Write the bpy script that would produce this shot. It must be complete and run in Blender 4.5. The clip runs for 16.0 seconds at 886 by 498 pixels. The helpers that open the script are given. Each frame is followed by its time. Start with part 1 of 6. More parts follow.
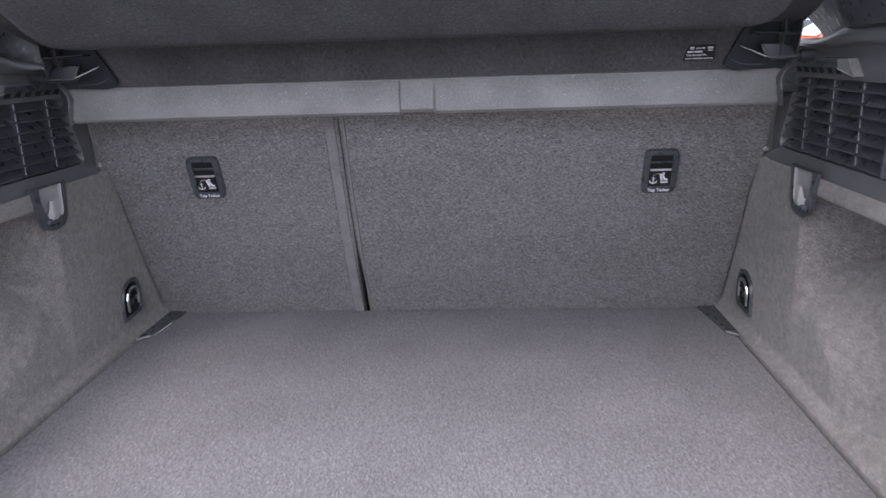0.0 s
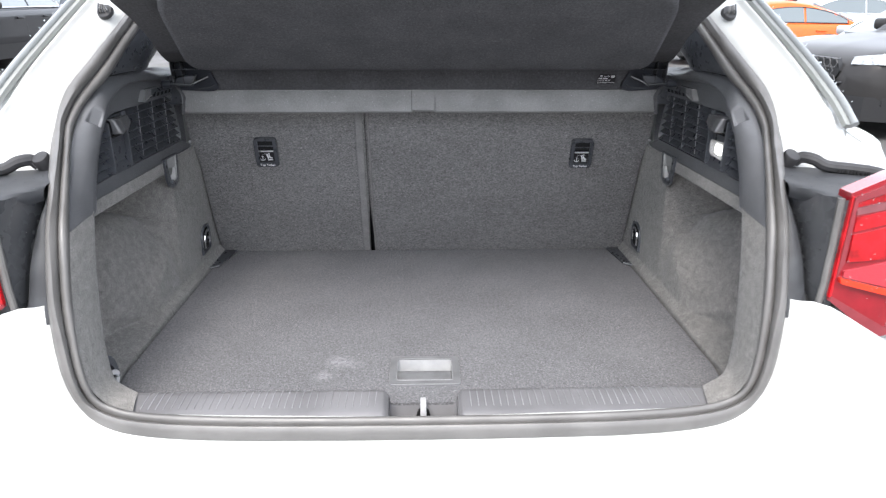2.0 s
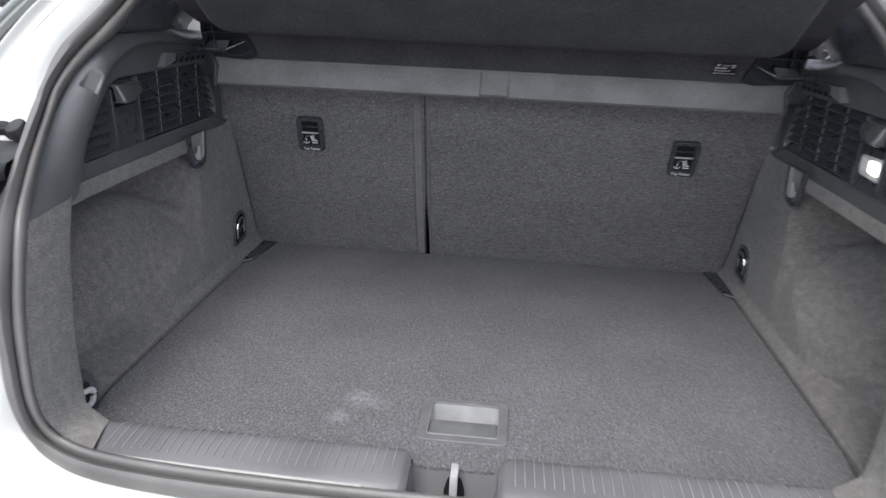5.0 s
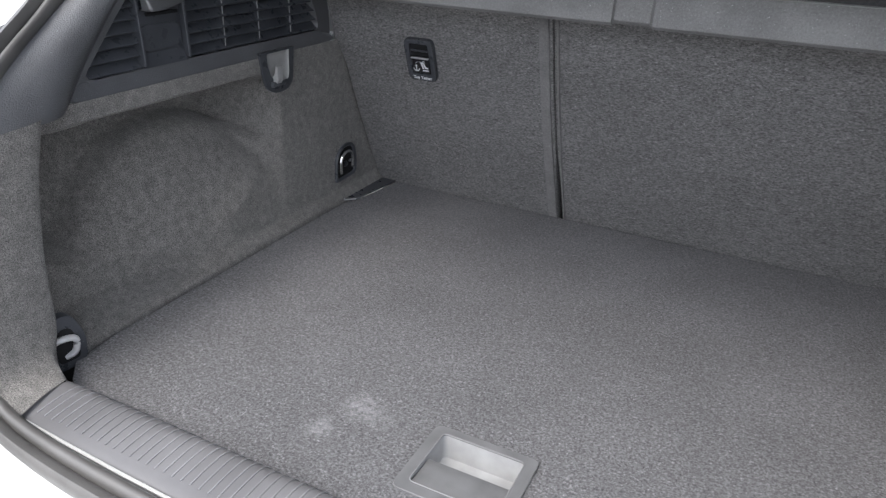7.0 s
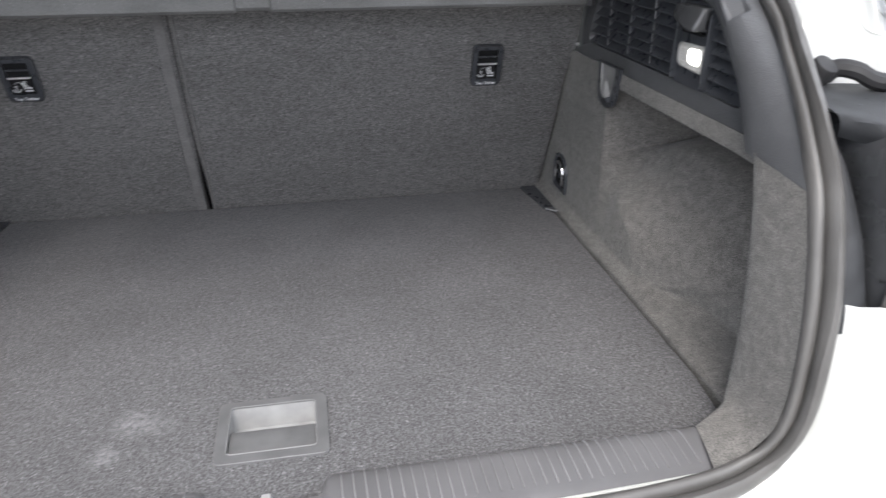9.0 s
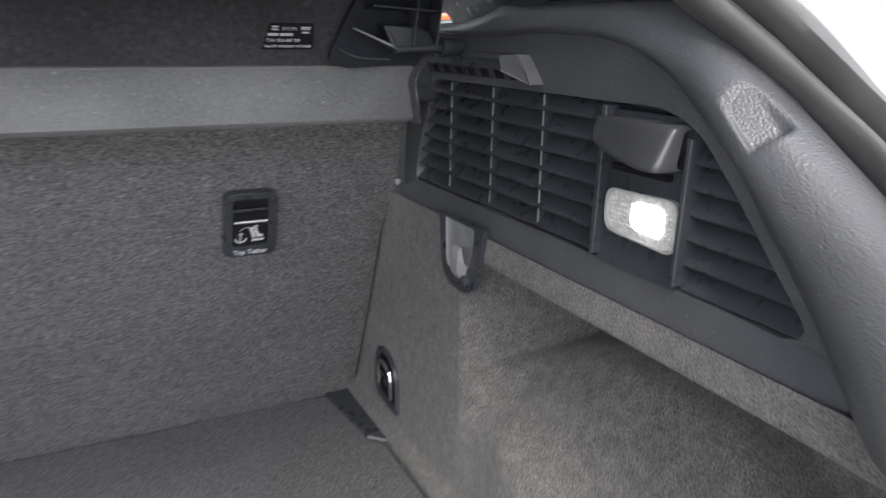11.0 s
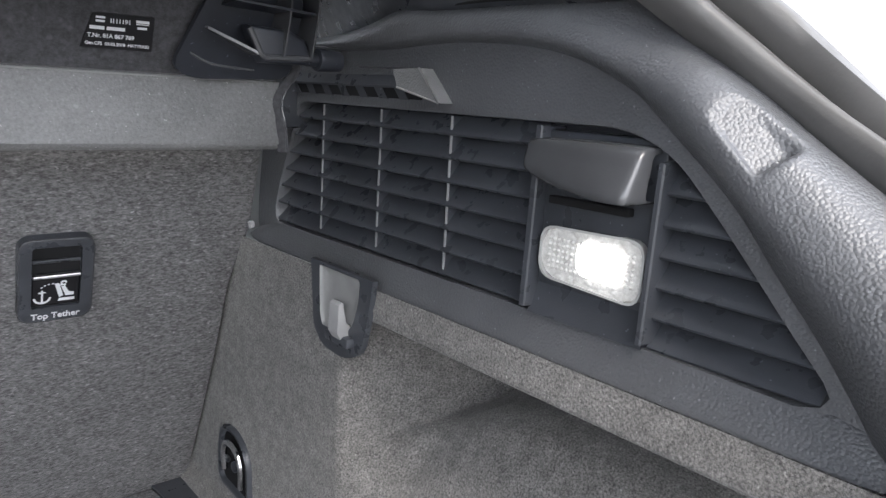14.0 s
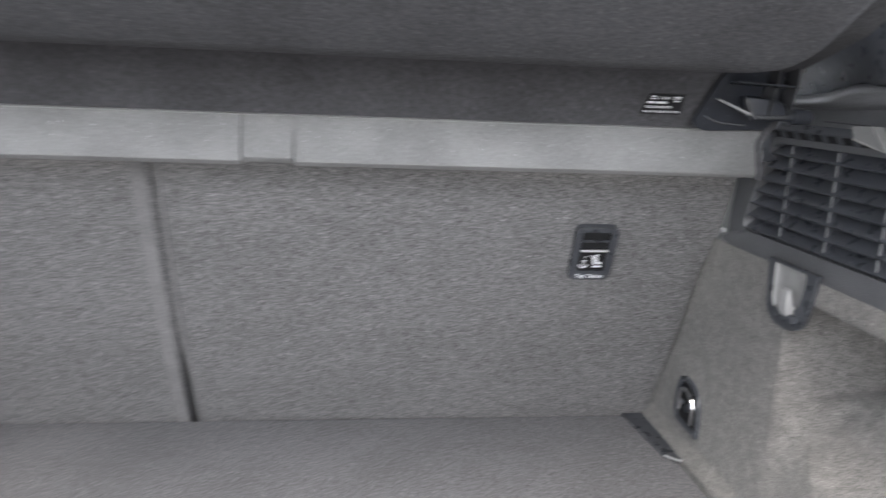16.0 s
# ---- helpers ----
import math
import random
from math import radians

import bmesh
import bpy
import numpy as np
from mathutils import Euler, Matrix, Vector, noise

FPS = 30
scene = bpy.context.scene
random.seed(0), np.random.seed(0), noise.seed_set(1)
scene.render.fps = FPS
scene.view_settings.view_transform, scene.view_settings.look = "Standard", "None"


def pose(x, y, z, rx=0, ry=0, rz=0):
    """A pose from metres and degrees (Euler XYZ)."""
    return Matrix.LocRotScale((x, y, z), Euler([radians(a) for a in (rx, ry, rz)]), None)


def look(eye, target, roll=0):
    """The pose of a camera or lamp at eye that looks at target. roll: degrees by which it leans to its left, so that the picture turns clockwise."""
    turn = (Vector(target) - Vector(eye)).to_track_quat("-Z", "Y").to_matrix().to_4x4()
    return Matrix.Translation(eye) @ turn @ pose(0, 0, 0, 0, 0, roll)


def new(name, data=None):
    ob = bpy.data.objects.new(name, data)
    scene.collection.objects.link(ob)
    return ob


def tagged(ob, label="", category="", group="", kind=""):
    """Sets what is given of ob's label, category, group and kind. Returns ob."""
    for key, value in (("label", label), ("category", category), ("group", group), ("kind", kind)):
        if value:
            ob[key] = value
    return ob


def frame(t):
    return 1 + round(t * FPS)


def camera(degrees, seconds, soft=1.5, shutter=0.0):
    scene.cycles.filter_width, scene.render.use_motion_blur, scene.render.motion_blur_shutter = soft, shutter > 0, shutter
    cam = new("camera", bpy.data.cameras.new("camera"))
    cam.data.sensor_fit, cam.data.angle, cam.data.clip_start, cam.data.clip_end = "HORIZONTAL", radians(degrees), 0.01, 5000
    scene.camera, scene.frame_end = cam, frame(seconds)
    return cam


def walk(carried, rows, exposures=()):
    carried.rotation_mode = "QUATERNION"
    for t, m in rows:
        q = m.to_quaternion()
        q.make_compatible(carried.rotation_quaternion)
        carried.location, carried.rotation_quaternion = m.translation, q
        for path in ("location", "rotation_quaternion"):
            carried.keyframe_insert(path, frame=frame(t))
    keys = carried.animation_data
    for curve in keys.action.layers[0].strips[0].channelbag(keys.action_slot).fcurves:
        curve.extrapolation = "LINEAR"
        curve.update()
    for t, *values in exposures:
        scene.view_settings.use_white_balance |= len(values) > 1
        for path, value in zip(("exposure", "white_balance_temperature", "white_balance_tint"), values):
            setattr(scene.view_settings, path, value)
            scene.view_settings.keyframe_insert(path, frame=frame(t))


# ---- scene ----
import mathutils.bvhtree

cam = camera(63.2, 16.0, 1.3, shutter=0.5)
PATH = [
    (0, (0.1, -1.248, 1.158), (-0.028, 0.676, 0.63), -1.9),
    (0.5, (0.082, -1.352, 1.171), (-0.007, 0.558, 0.584), -1.0),
    (1, (0.015, -1.506, 1.223), (0.03, 0.385, 0.573), -1.1),
    (1.5, (-0.02, -1.644, 1.243), (0.04, 0.252, 0.609), -0.1),
    (2, (0.002, -1.758, 1.266), (0.056, 0.146, 0.654), 0.1),
    (2.5, (0.016, -1.791, 1.269), (0.05, 0.12, 0.681), 0.1),
    (3, (0.018, -1.794, 1.267), (0.044, 0.123, 0.697), 0.2),
    (3.5, (0.017, -1.798, 1.265), (0.023, 0.12, 0.699), 0.3),
    (3.7, (0.014, -1.8, 1.265), (0.012, 0.118, 0.698), 0.4),
    (5.8, (0.109, -1.265, 1.219), (-0.378, 0.513, 0.445), 3.9),
    (6, (0.179, -1.226, 1.227), (-0.44, 0.497, 0.42), 3.4),
    (6.5, (0.222, -1.171, 1.221), (-0.547, 0.469, 0.373), 3.2),
    (7, (0.213, -1.17, 1.213), (-0.579, 0.444, 0.336), 2.2),
    (7.5, (0.164, -1.21, 1.216), (-0.438, 0.482, 0.336), 1.0),
    (8, (0.11, -1.241, 1.204), (-0.136, 0.546, 0.341), 0.6),
    (8.5, (0.088, -1.277, 1.204), (0.159, 0.525, 0.339), -0.2),
    (9, (0.068, -1.308, 1.204), (0.403, 0.47, 0.352), -0.1),
    (9.5, (0.074, -1.286, 1.204), (0.548, 0.481, 0.396), 0.3),
    (10, (0.127, -1.138, 1.188), (0.717, 0.628, 0.457), 1.0),
    (10.2, (0.168, -1.058, 1.181), (0.778, 0.716, 0.486), 0.5),
    (12.3, (0.249, -0.692, 1.112), (1.534, 0.782, 0.695), 2.9),
    (12.5, (0.246, -0.692, 1.113), (1.544, 0.773, 0.699), 2.9),
    (13, (0.245, -0.692, 1.117), (1.557, 0.761, 0.71), 3.2),
    (13.5, (0.243, -0.697, 1.118), (1.553, 0.757, 0.707), 3.4),
    (14, (0.241, -0.709, 1.12), (1.527, 0.765, 0.704), 3.3),
    (14.5, (0.231, -0.737, 1.126), (1.418, 0.819, 0.711), 2.9),
    (15, (0.215, -0.791, 1.14), (1.118, 0.949, 0.745), 2.3),
    (15.5, (0.163, -0.856, 1.15), (0.696, 1.028, 0.746), 2.3),
    (16, (0.089, -0.93, 1.155), (0.324, 1.006, 0.713), 2.3),
]
EXPOSURES = [(0.0, 1.62, 6200, 20), (0.5, 1.95, 6350, 11), (1.0, 1.9, 6350, 10), (1.5, 1.74, 6350, 10), (2.0, 1.60, 6350, 10), (2.5, 1.22, 6350, 10), (3.0, 0.84, 6300, 10), (3.7, 0.56, 6300, 10), (5.8, 1.2, 6300, 10), (7.0, 1.2, 6350, 10),
             (8.0, 1.2, 6350, 10), (8.5, 1.25, 6400, 10), (9.0, 1.12, 6450, 10), (10.2, 1.16, 6550, 10), (12.3, 1.9, 6400, 10), (14.2, 1.9, 6400, 10), (15.0, 1.9, 6400, 10), (15.5, 1.9, 6450, 10), (16.0, 2.2, 6550, 10)]
walk(cam, [(t, look(eye, target, roll)) for t, eye, target, roll in PATH], EXPOSURES)


# ---- world, sun ----
SUN_EL, SUN_AZ = radians(53), radians(193)
world = bpy.data.worlds.new("sky")
scene.world = world
world.use_nodes = True
wn = world.node_tree
sky = wn.nodes.new("ShaderNodeTexSky")
sky.sky_type, sky.sun_disc, sky.sun_elevation, sky.sun_rotation = "NISHITA", False, SUN_EL, SUN_AZ
sky.air_density, sky.dust_density, sky.ozone_density = 1.0, 4.0, 1.0
bg = wn.nodes["Background"]
bg.inputs["Strength"].default_value = 0.15
pale = wn.nodes.new("ShaderNodeMixRGB")
pale.inputs[0].default_value = 0.72
pale.inputs[2].default_value = (8.2, 8.45, 9.0, 1)
wn.links.new(sky.outputs[0], pale.inputs[1])
wn.links.new(pale.outputs[0], bg.inputs["Color"])
sun = new("sun", bpy.data.lights.new("sun", "SUN"))
sun.data.energy, sun.data.angle, sun.data.color = 1.45, radians(30), (1.0, 0.945, 0.88)
sun.rotation_euler = (radians(90) - SUN_EL, 0, radians(180) - SUN_AZ)


# ---- materials ----
def material(name, colour, rough=0.6, metal=0.0, grain=0.0, scale=200.0, spread=0.0, blotch=0.0, blotch_scale=4.0, coat=0.0,
             bump=0.0, bump_scale=600.0, sheen=0.0, cells=False, fibre=0.0, trans=0.0, ior=1.45, stretch=(1, 1, 1), rough_var=0.0, lint=0.0, dust=(), spec=0.5, cloud=0.0):
    """A procedural surface: grain of small scale, blotches of large scale, and fine relief."""
    m = bpy.data.materials.new(name)
    m.use_nodes = True
    nt = m.node_tree
    N, L = nt.nodes, nt.links
    b = N["Principled BSDF"]
    b.inputs["Base Color"].default_value = (*colour, 1)
    b.inputs["Roughness"].default_value = rough
    b.inputs["Metallic"].default_value = metal
    b.inputs["Specular IOR Level"].default_value = spec
    b.inputs["Coat Weight"].default_value = coat
    b.inputs["Coat Roughness"].default_value = 0.05
    b.inputs["Sheen Weight"].default_value = sheen
    b.inputs["Sheen Roughness"].default_value = 0.6
    b.inputs["Transmission Weight"].default_value = trans
    b.inputs["IOR"].default_value = ior
    tc = N.new("ShaderNodeTexCoord")
    mp = N.new("ShaderNodeMapping")
    mp.inputs["Scale"].default_value = stretch
    L.new(tc.outputs["Object"], mp.inputs[0])
    co = mp.outputs[0]

    def noise_tex(sc, detail=2.0, rug=0.5):
        n = N.new("ShaderNodeTexNoise")
        n.inputs["Scale"].default_value, n.inputs["Detail"].default_value, n.inputs["Roughness"].default_value = sc, detail, rug
        L.new(co, n.inputs["Vector"])
        return n.outputs["Fac"]

    def math_node(op, a, c):
        n = N.new("ShaderNodeMath")
        n.operation = op
        for i, v in enumerate((a, c)):
            if isinstance(v, (int, float)):
                n.inputs[i].default_value = v
            else:
                L.new(v, n.inputs[i])
        return n.outputs[0]

    def ranged(v, lo, hi, a=0.36, z=0.64):
        n = N.new("ShaderNodeMapRange")
        n.inputs[1].default_value, n.inputs[2].default_value, n.inputs[3].default_value, n.inputs[4].default_value = a, z, lo, hi
        L.new(v, n.inputs[0])
        return n.outputs[0]

    value = None
    if grain:
        value = ranged(noise_tex(scale * 0.62, 5.0, 0.78), 1 - grain, 1 + grain)
    if blotch:
        g = ranged(noise_tex(blotch_scale, 4.0), 1 - blotch, 1 + blotch)
        value = math_node("MULTIPLY", value, g) if value else g
    if cloud:
        g = ranged(noise_tex(7.0, 3.0), 1 - cloud, 1 + cloud)
        value = math_node("MULTIPLY", value, g) if value else g
    if fibre:
        f = ranged(noise_tex(scale * 0.55, 1.0), 0.0, fibre, 0.62, 0.76)
        value = math_node("ADD", value, f) if value else f
    if spread:
        oi = N.new("ShaderNodeObjectInfo")
        g = ranged(oi.outputs["Random"], 1 - spread, 1 + spread, 0, 1)
        value = math_node("MULTIPLY", value, g) if value else g
    if lint:
        g = ranged(noise_tex(430, 1.0), 0.0, lint, 0.745, 0.77)
        value = math_node("ADD", value if value else 1.0, g)
    for spot, radius, amount in dust:
        far = N.new("ShaderNodeVectorMath")
        far.operation = "DISTANCE"
        L.new(tc.outputs["Object"], far.inputs[0])
        far.inputs[1].default_value = spot
        g = math_node("MULTIPLY", ranged(far.outputs["Value"], amount, 0.0, radius * 0.25, radius), ranged(noise_tex(110, 4.0), 0.15, 1.0))
        value = math_node("ADD", value if value else 1.0, g)
    if value:
        mix = N.new("ShaderNodeVectorMath")
        mix.operation = "SCALE"
        mix.inputs[0].default_value = colour
        L.new(value, mix.inputs["Scale"])
        L.new(mix.outputs[0], b.inputs["Base Color"])
    if rough_var:
        L.new(ranged(noise_tex(blotch_scale * 3, 4.0), rough - rough_var, rough + rough_var), b.inputs["Roughness"])
    if bump:
        bp = N.new("ShaderNodeBump")
        bp.inputs["Strength"].default_value, bp.inputs["Distance"].default_value = bump, 0.001
        if cells:
            v = N.new("ShaderNodeTexVoronoi")
            v.feature = "F1"
            bp.invert = True
            v.inputs["Scale"].default_value = bump_scale
            L.new(co, v.inputs["Vector"])
            L.new(v.outputs["Distance"], bp.inputs["Height"])
        else:
            L.new(noise_tex(bump_scale, 3.0), bp.inputs["Height"])
        L.new(bp.outputs[0], b.inputs["Normal"])
    return m


CARPET = material("floor_carpet", (0.108, 0.108, 0.114), 0.95, grain=0.66, scale=640, blotch=0.17, blotch_scale=230, fibre=1.0, lint=2.0, bump=0.6, bump_scale=520, sheen=0.12,
                  dust=(((-0.145, -0.629, 0.70), 0.030, 1.15), ((-0.166, -0.680, 0.70), 0.022, 1.0), ((-0.115, -0.640, 0.70), 0.022, 0.5)), cloud=0.09)
FELT = material("wall_felt", (0.156, 0.150, 0.142), 0.95, grain=0.72, scale=1050, blotch=0.16, blotch_scale=90, fibre=0.55, lint=1.2, bump=1.0, bump_scale=700, sheen=0.2, cloud=0.08)
SEATFELT = material("seat_felt", (0.156, 0.154, 0.154), 0.95, grain=0.58, scale=680, blotch=0.09, blotch_scale=120, fibre=0.8, lint=1.2, bump=0.6, bump_scale=620, sheen=0.0, stretch=(0.55, 1, 1.25), cloud=0.07)
SHELF = material("shelf_felt", (0.080, 0.081, 0.088), 0.98, grain=0.34, scale=480, blotch=0.10, blotch_scale=14, fibre=0.5, bump=0.5, bump_scale=520)
TRAY = material("tray_felt", (0.064, 0.064, 0.069), 0.9, grain=0.30, scale=380, blotch=0.12, blotch_scale=14, fibre=0.4, bump=0.4, bump_scale=480, sheen=0.02)
HINGEB = material("hinge_black", (0.029, 0.032, 0.040), 0.38, blotch=0.15, blotch_scale=40, lint=2.0)
# pale grey that puts the specular glint of the grille ribs into colour
RIBGLINT = material("glint_grey", (0.30, 0.30, 0.31), 0.35, blotch=0.1, blotch_scale=60)
HOOKGREY = material("hook_grey", (0.29, 0.29, 0.285), 0.32, blotch=0.08, blotch_scale=60)
HOOKPALE = material("hook_light_grey", (0.30, 0.30, 0.30), 0.30, blotch=0.08, blotch_scale=60)
# grained plastic made paler: the tilted tab's reflection is put into its colour
TABLIT = material("tab_lit_grey", (0.17, 0.172, 0.176), 0.34, blotch=0.1, blotch_scale=40, bump=0.3, bump_scale=780, cells=True, spec=0.8)
STRIP = material("shelf_front_felt", (0.235, 0.234, 0.236), 0.85, grain=0.16, scale=700, blotch=0.12, blotch_scale=14, fibre=0.25, lint=1.2, bump=0.6, bump_scale=600, sheen=0.05)
GRAINED = material("grained_plastic", (0.094, 0.097, 0.104), 0.41, blotch=0.10, blotch_scale=20, bump=0.38, bump_scale=640, cells=True, lint=1.0, spec=1.0)
PLASTIC = material("black_plastic", (0.054, 0.058, 0.067), 0.32, blotch=0.12, blotch_scale=25, bump=0.10, bump_scale=900, rough_var=0.06, lint=1.5)
SATIN = material("satin_plastic", (0.075, 0.077, 0.082), 0.27, blotch=0.08, blotch_scale=20, bump=0.06, bump_scale=900, spec=1.0)
SILLP = material("sill_plastic", (0.146, 0.145, 0.151), 0.40, blotch=0.14, blotch_scale=10, bump=0.15, bump_scale=700, rough_var=0.05)
RUBBER = material("seal_rubber", (0.115, 0.112, 0.109), 0.42, blotch=0.15, blotch_scale=14, bump=0.12, bump_scale=500, rough_var=0.08, spec=0.65)
CAVITY = material("cavity_plastic", (0.052, 0.054, 0.058), 0.27, blotch=0.12, blotch_scale=15, bump=0.03, bump_scale=300, rough_var=0.06, spec=0.7)
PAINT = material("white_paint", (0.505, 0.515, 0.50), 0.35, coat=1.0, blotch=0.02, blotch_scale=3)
BLADE = material("grey_blade_paint", (0.20, 0.215, 0.22), 0.38, coat=0.6, blotch=0.06, blotch_scale=12)
LEDGE = material("ledge_plastic", (0.040, 0.042, 0.046), 0.55, blotch=0.2, blotch_scale=30, bump=0.15, bump_scale=500, spec=0.3)
CHANNEL = material("grey_channel", (0.24, 0.25, 0.24), 0.5, blotch=0.08, blotch_scale=9)
# worn plastic; light caught by raised edges is put into its colour
WORNLIT = material("worn_lit_plastic", (0.225, 0.225, 0.232), 0.5, blotch=0.2, blotch_scale=12)
STEEL = material("zinc_steel", (0.55, 0.55, 0.56), 0.4, metal=0.25, blotch=0.1, blotch_scale=60)
LAMPRIM = material("clear_lamp_rim", (0.50, 0.50, 0.49), 0.15, coat=1.0)
METAL = material("bright_metal", (0.72, 0.72, 0.73), 0.38, metal=1.0, blotch=0.1, blotch_scale=40)
CHROME = material("chrome", (0.75, 0.76, 0.78), 0.12, metal=1.0)
GREYTAB = material("grey_plastic", (0.34, 0.345, 0.35), 0.4, blotch=0.08, blotch_scale=60, bump=0.1, bump_scale=800)
# near-black that stands for the shade inside gaps and openings drawn flat
SHADEBLACK = material("shade_black", (0.008, 0.008, 0.009), 0.9)
WHITEINK = material("white_print", (0.75, 0.76, 0.78), 0.6)
LABEL = material("black_label", (0.012, 0.012, 0.014), 0.35)
REDLENS = material("red_lens", (0.43, 0.004, 0.009), 0.12, coat=1.0, blotch=0.45, blotch_scale=28, grain=0.12, scale=400)
DEEPRED = material("deep_red_lens", (0.22, 0.006, 0.012), 0.15, coat=1.0, blotch=0.1, blotch_scale=40)
CLEARRED = material("pale_red_lens", (0.40, 0.032, 0.045), 0.2, coat=1.0, grain=0.06, scale=900, bump=0.2, bump_scale=500, cells=True)
SMOKED = material("smoked_red_lens", (0.17, 0.055, 0.062), 0.12, coat=1.0, blotch=0.1, blotch_scale=40)
RIMPINK = material("clear_lens_rim", (0.20, 0.028, 0.036), 0.12, coat=1.0, blotch=0.08, blotch_scale=60)
ASPHALT = material("asphalt", (0.085, 0.083, 0.080), 0.75, grain=0.25, scale=90, blotch=0.25, blotch_scale=0.6, bump=0.6, bump_scale=120, rough_var=0.12)


def glowing(name, colour, strength):
    m = material(name, (0.8, 0.8, 0.78), 0.15)
    b = m.node_tree.nodes["Principled BSDF"]
    b.inputs["Emission Color"].default_value = (*colour, 1)
    b.inputs["Emission Strength"].default_value = strength
    return m


# ---- mesh helpers ----
def finish(name, bm, mat, smooth=True, sharp=35):
    bmesh.ops.recalc_face_normals(bm, faces=bm.faces[:])
    me = bpy.data.meshes.new(name)
    for f in bm.faces:
        f.smooth = smooth
    bm.to_mesh(me)
    bm.free()
    me.materials.append(mat)
    if smooth:
        me.set_sharp_from_angle(angle=radians(sharp))
    return me


def part(name, bm, mat, parent=None, label="", smooth=True, sharp=35, s=1):
    """Links a bmesh as one mesh object under a thing or a part; s = -1 mirrors it to the other side of the car."""
    if s < 0:
        bmesh.ops.scale(bm, vec=(-1, 1, 1), verts=bm.verts[:])
    ob = new(name, finish(name, bm, mat, smooth, sharp))
    ob.parent = parent
    if parent is not None and parent.type == "EMPTY":
        ob.matrix_parent_inverse = Matrix.Translation(-parent.location)
    if label:
        ob["label"] = label
    return ob


def empty(name, at, label, category, group="", kind=""):
    ob = new(name)
    ob.location = at
    ob.empty_display_size = 0.05
    return tagged(ob, label, category, group, kind)


def add_box(bm, lo, hi, bevel=0.0, segs=2, m=None):
    vs = [bm.verts.new((x, y, z)) for x in (lo[0], hi[0]) for y in (lo[1], hi[1]) for z in (lo[2], hi[2])]
    fs = [bm.faces.new([vs[i] for i in f]) for f in ((0, 1, 3, 2), (4, 6, 7, 5), (0, 4, 5, 1), (2, 3, 7, 6), (0, 2, 6, 4), (1, 5, 7, 3))]
    if bevel:
        es = list({e for f in fs for e in f.edges})
        vs = bmesh.ops.bevel(bm, geom=es, offset=bevel, segments=segs, affect="EDGES", profile=0.5)["verts"]
    if m is not None:
        bmesh.ops.transform(bm, matrix=m, verts=[v for v in vs if v.is_valid])
    return bm


def box(lo, hi, bevel=0.0, segs=2, m=None):
    return add_box(bmesh.new(), lo, hi, bevel, segs, m)


def spline(points, n):
    """n points along a smooth curve through the given ones (Catmull-Rom, by arc length of the corners)."""
    p = np.array(points, float)
    q = np.vstack([2 * p[0] - p[1], p, 2 * p[-1] - p[-2]])
    d = np.r_[0, np.cumsum(np.linalg.norm(np.diff(p, axis=0), axis=1))]
    out = []
    for u in np.linspace(0, d[-1], n):
        i = min(int(np.searchsorted(d, u, "right")) - 1, len(p) - 2)
        t = (u - d[i]) / max(d[i + 1] - d[i], 1e-9)
        a, b, c, e = q[i], q[i + 1], q[i + 2], q[i + 3]
        out.append(0.5 * (2 * b + (c - a) * t + (2 * a - 5 * b + 4 * c - e) * t ** 2 + (3 * b - a - 3 * c + e) * t ** 3))
    return np.array(out)


def add_grid(bm, rows, close_u=False, close_v=False):
    vs = [[bm.verts.new(p) for p in r] for r in rows]
    nu, nv = len(vs), len(vs[0])
    for i in range(nu if close_u else nu - 1):
        for j in range(nv if close_v else nv - 1):
            q = [vs[i][j], vs[i][(j + 1) % nv], vs[(i + 1) % nu][(j + 1) % nv], vs[(i + 1) % nu][j]]
            if len({id(v) for v in q}) == 4:
                bm.faces.new(q)
    return bm


def grid(rows, **k):
    return add_grid(bmesh.new(), rows, **k)


def smooth_loft(sections, nu, nv):
    """A surface through sections (each a list of points), splined both ways."""
    rows = [spline(s, nv) for s in sections]
    cols = [spline([r[j] for r in rows], nu) for j in range(nv)]
    return [[cols[j][i] for j in range(nv)] for i in range(nu)]


def add_prism(bm, outline, lift, bevel=0.0, segs=2):
    """An outline (3D points in one plane) carried along lift."""
    a = [bm.verts.new(p) for p in outline]
    b = [bm.verts.new(Vector(p) + Vector(lift)) for p in outline]
    n = len(a)
    fs = [bm.faces.new(a[::-1]), bm.faces.new(b)]
    for i in range(n):
        fs.append(bm.faces.new((a[i], a[(i + 1) % n], b[(i + 1) % n], b[i])))
    if bevel:
        es = [e for e in fs[1].edges]
        bmesh.ops.bevel(bm, geom=es, offset=bevel, segments=segs, affect="EDGES", profile=0.5)
    return bm


def prism(outline, lift, bevel=0.0, segs=2):
    return add_prism(bmesh.new(), outline, lift, bevel, segs)


def rounded(points, r, n=5):
    """A closed 2D outline with its corners rounded; r: one radius or one for each corner."""
    out = []
    k = len(points)
    for i in range(k):
        p, a, b = Vector(points[i]), Vector(points[i - 1]), Vector(points[(i + 1) % k])
        ri = r[i] if isinstance(r, (list, tuple)) else r
        da, db = (a - p), (b - p)
        ra = min(ri, da.length * 0.48, db.length * 0.48)
        if ra < 1e-5:
            out.append(tuple(p))
            continue
        s, e = p + da.normalized() * ra, p + db.normalized() * ra
        for j in range(n + 1):
            t = j / n
            q = s * (1 - t) ** 2 + p * 2 * t * (1 - t) + e * t ** 2
            out.append(tuple(q))
    return out


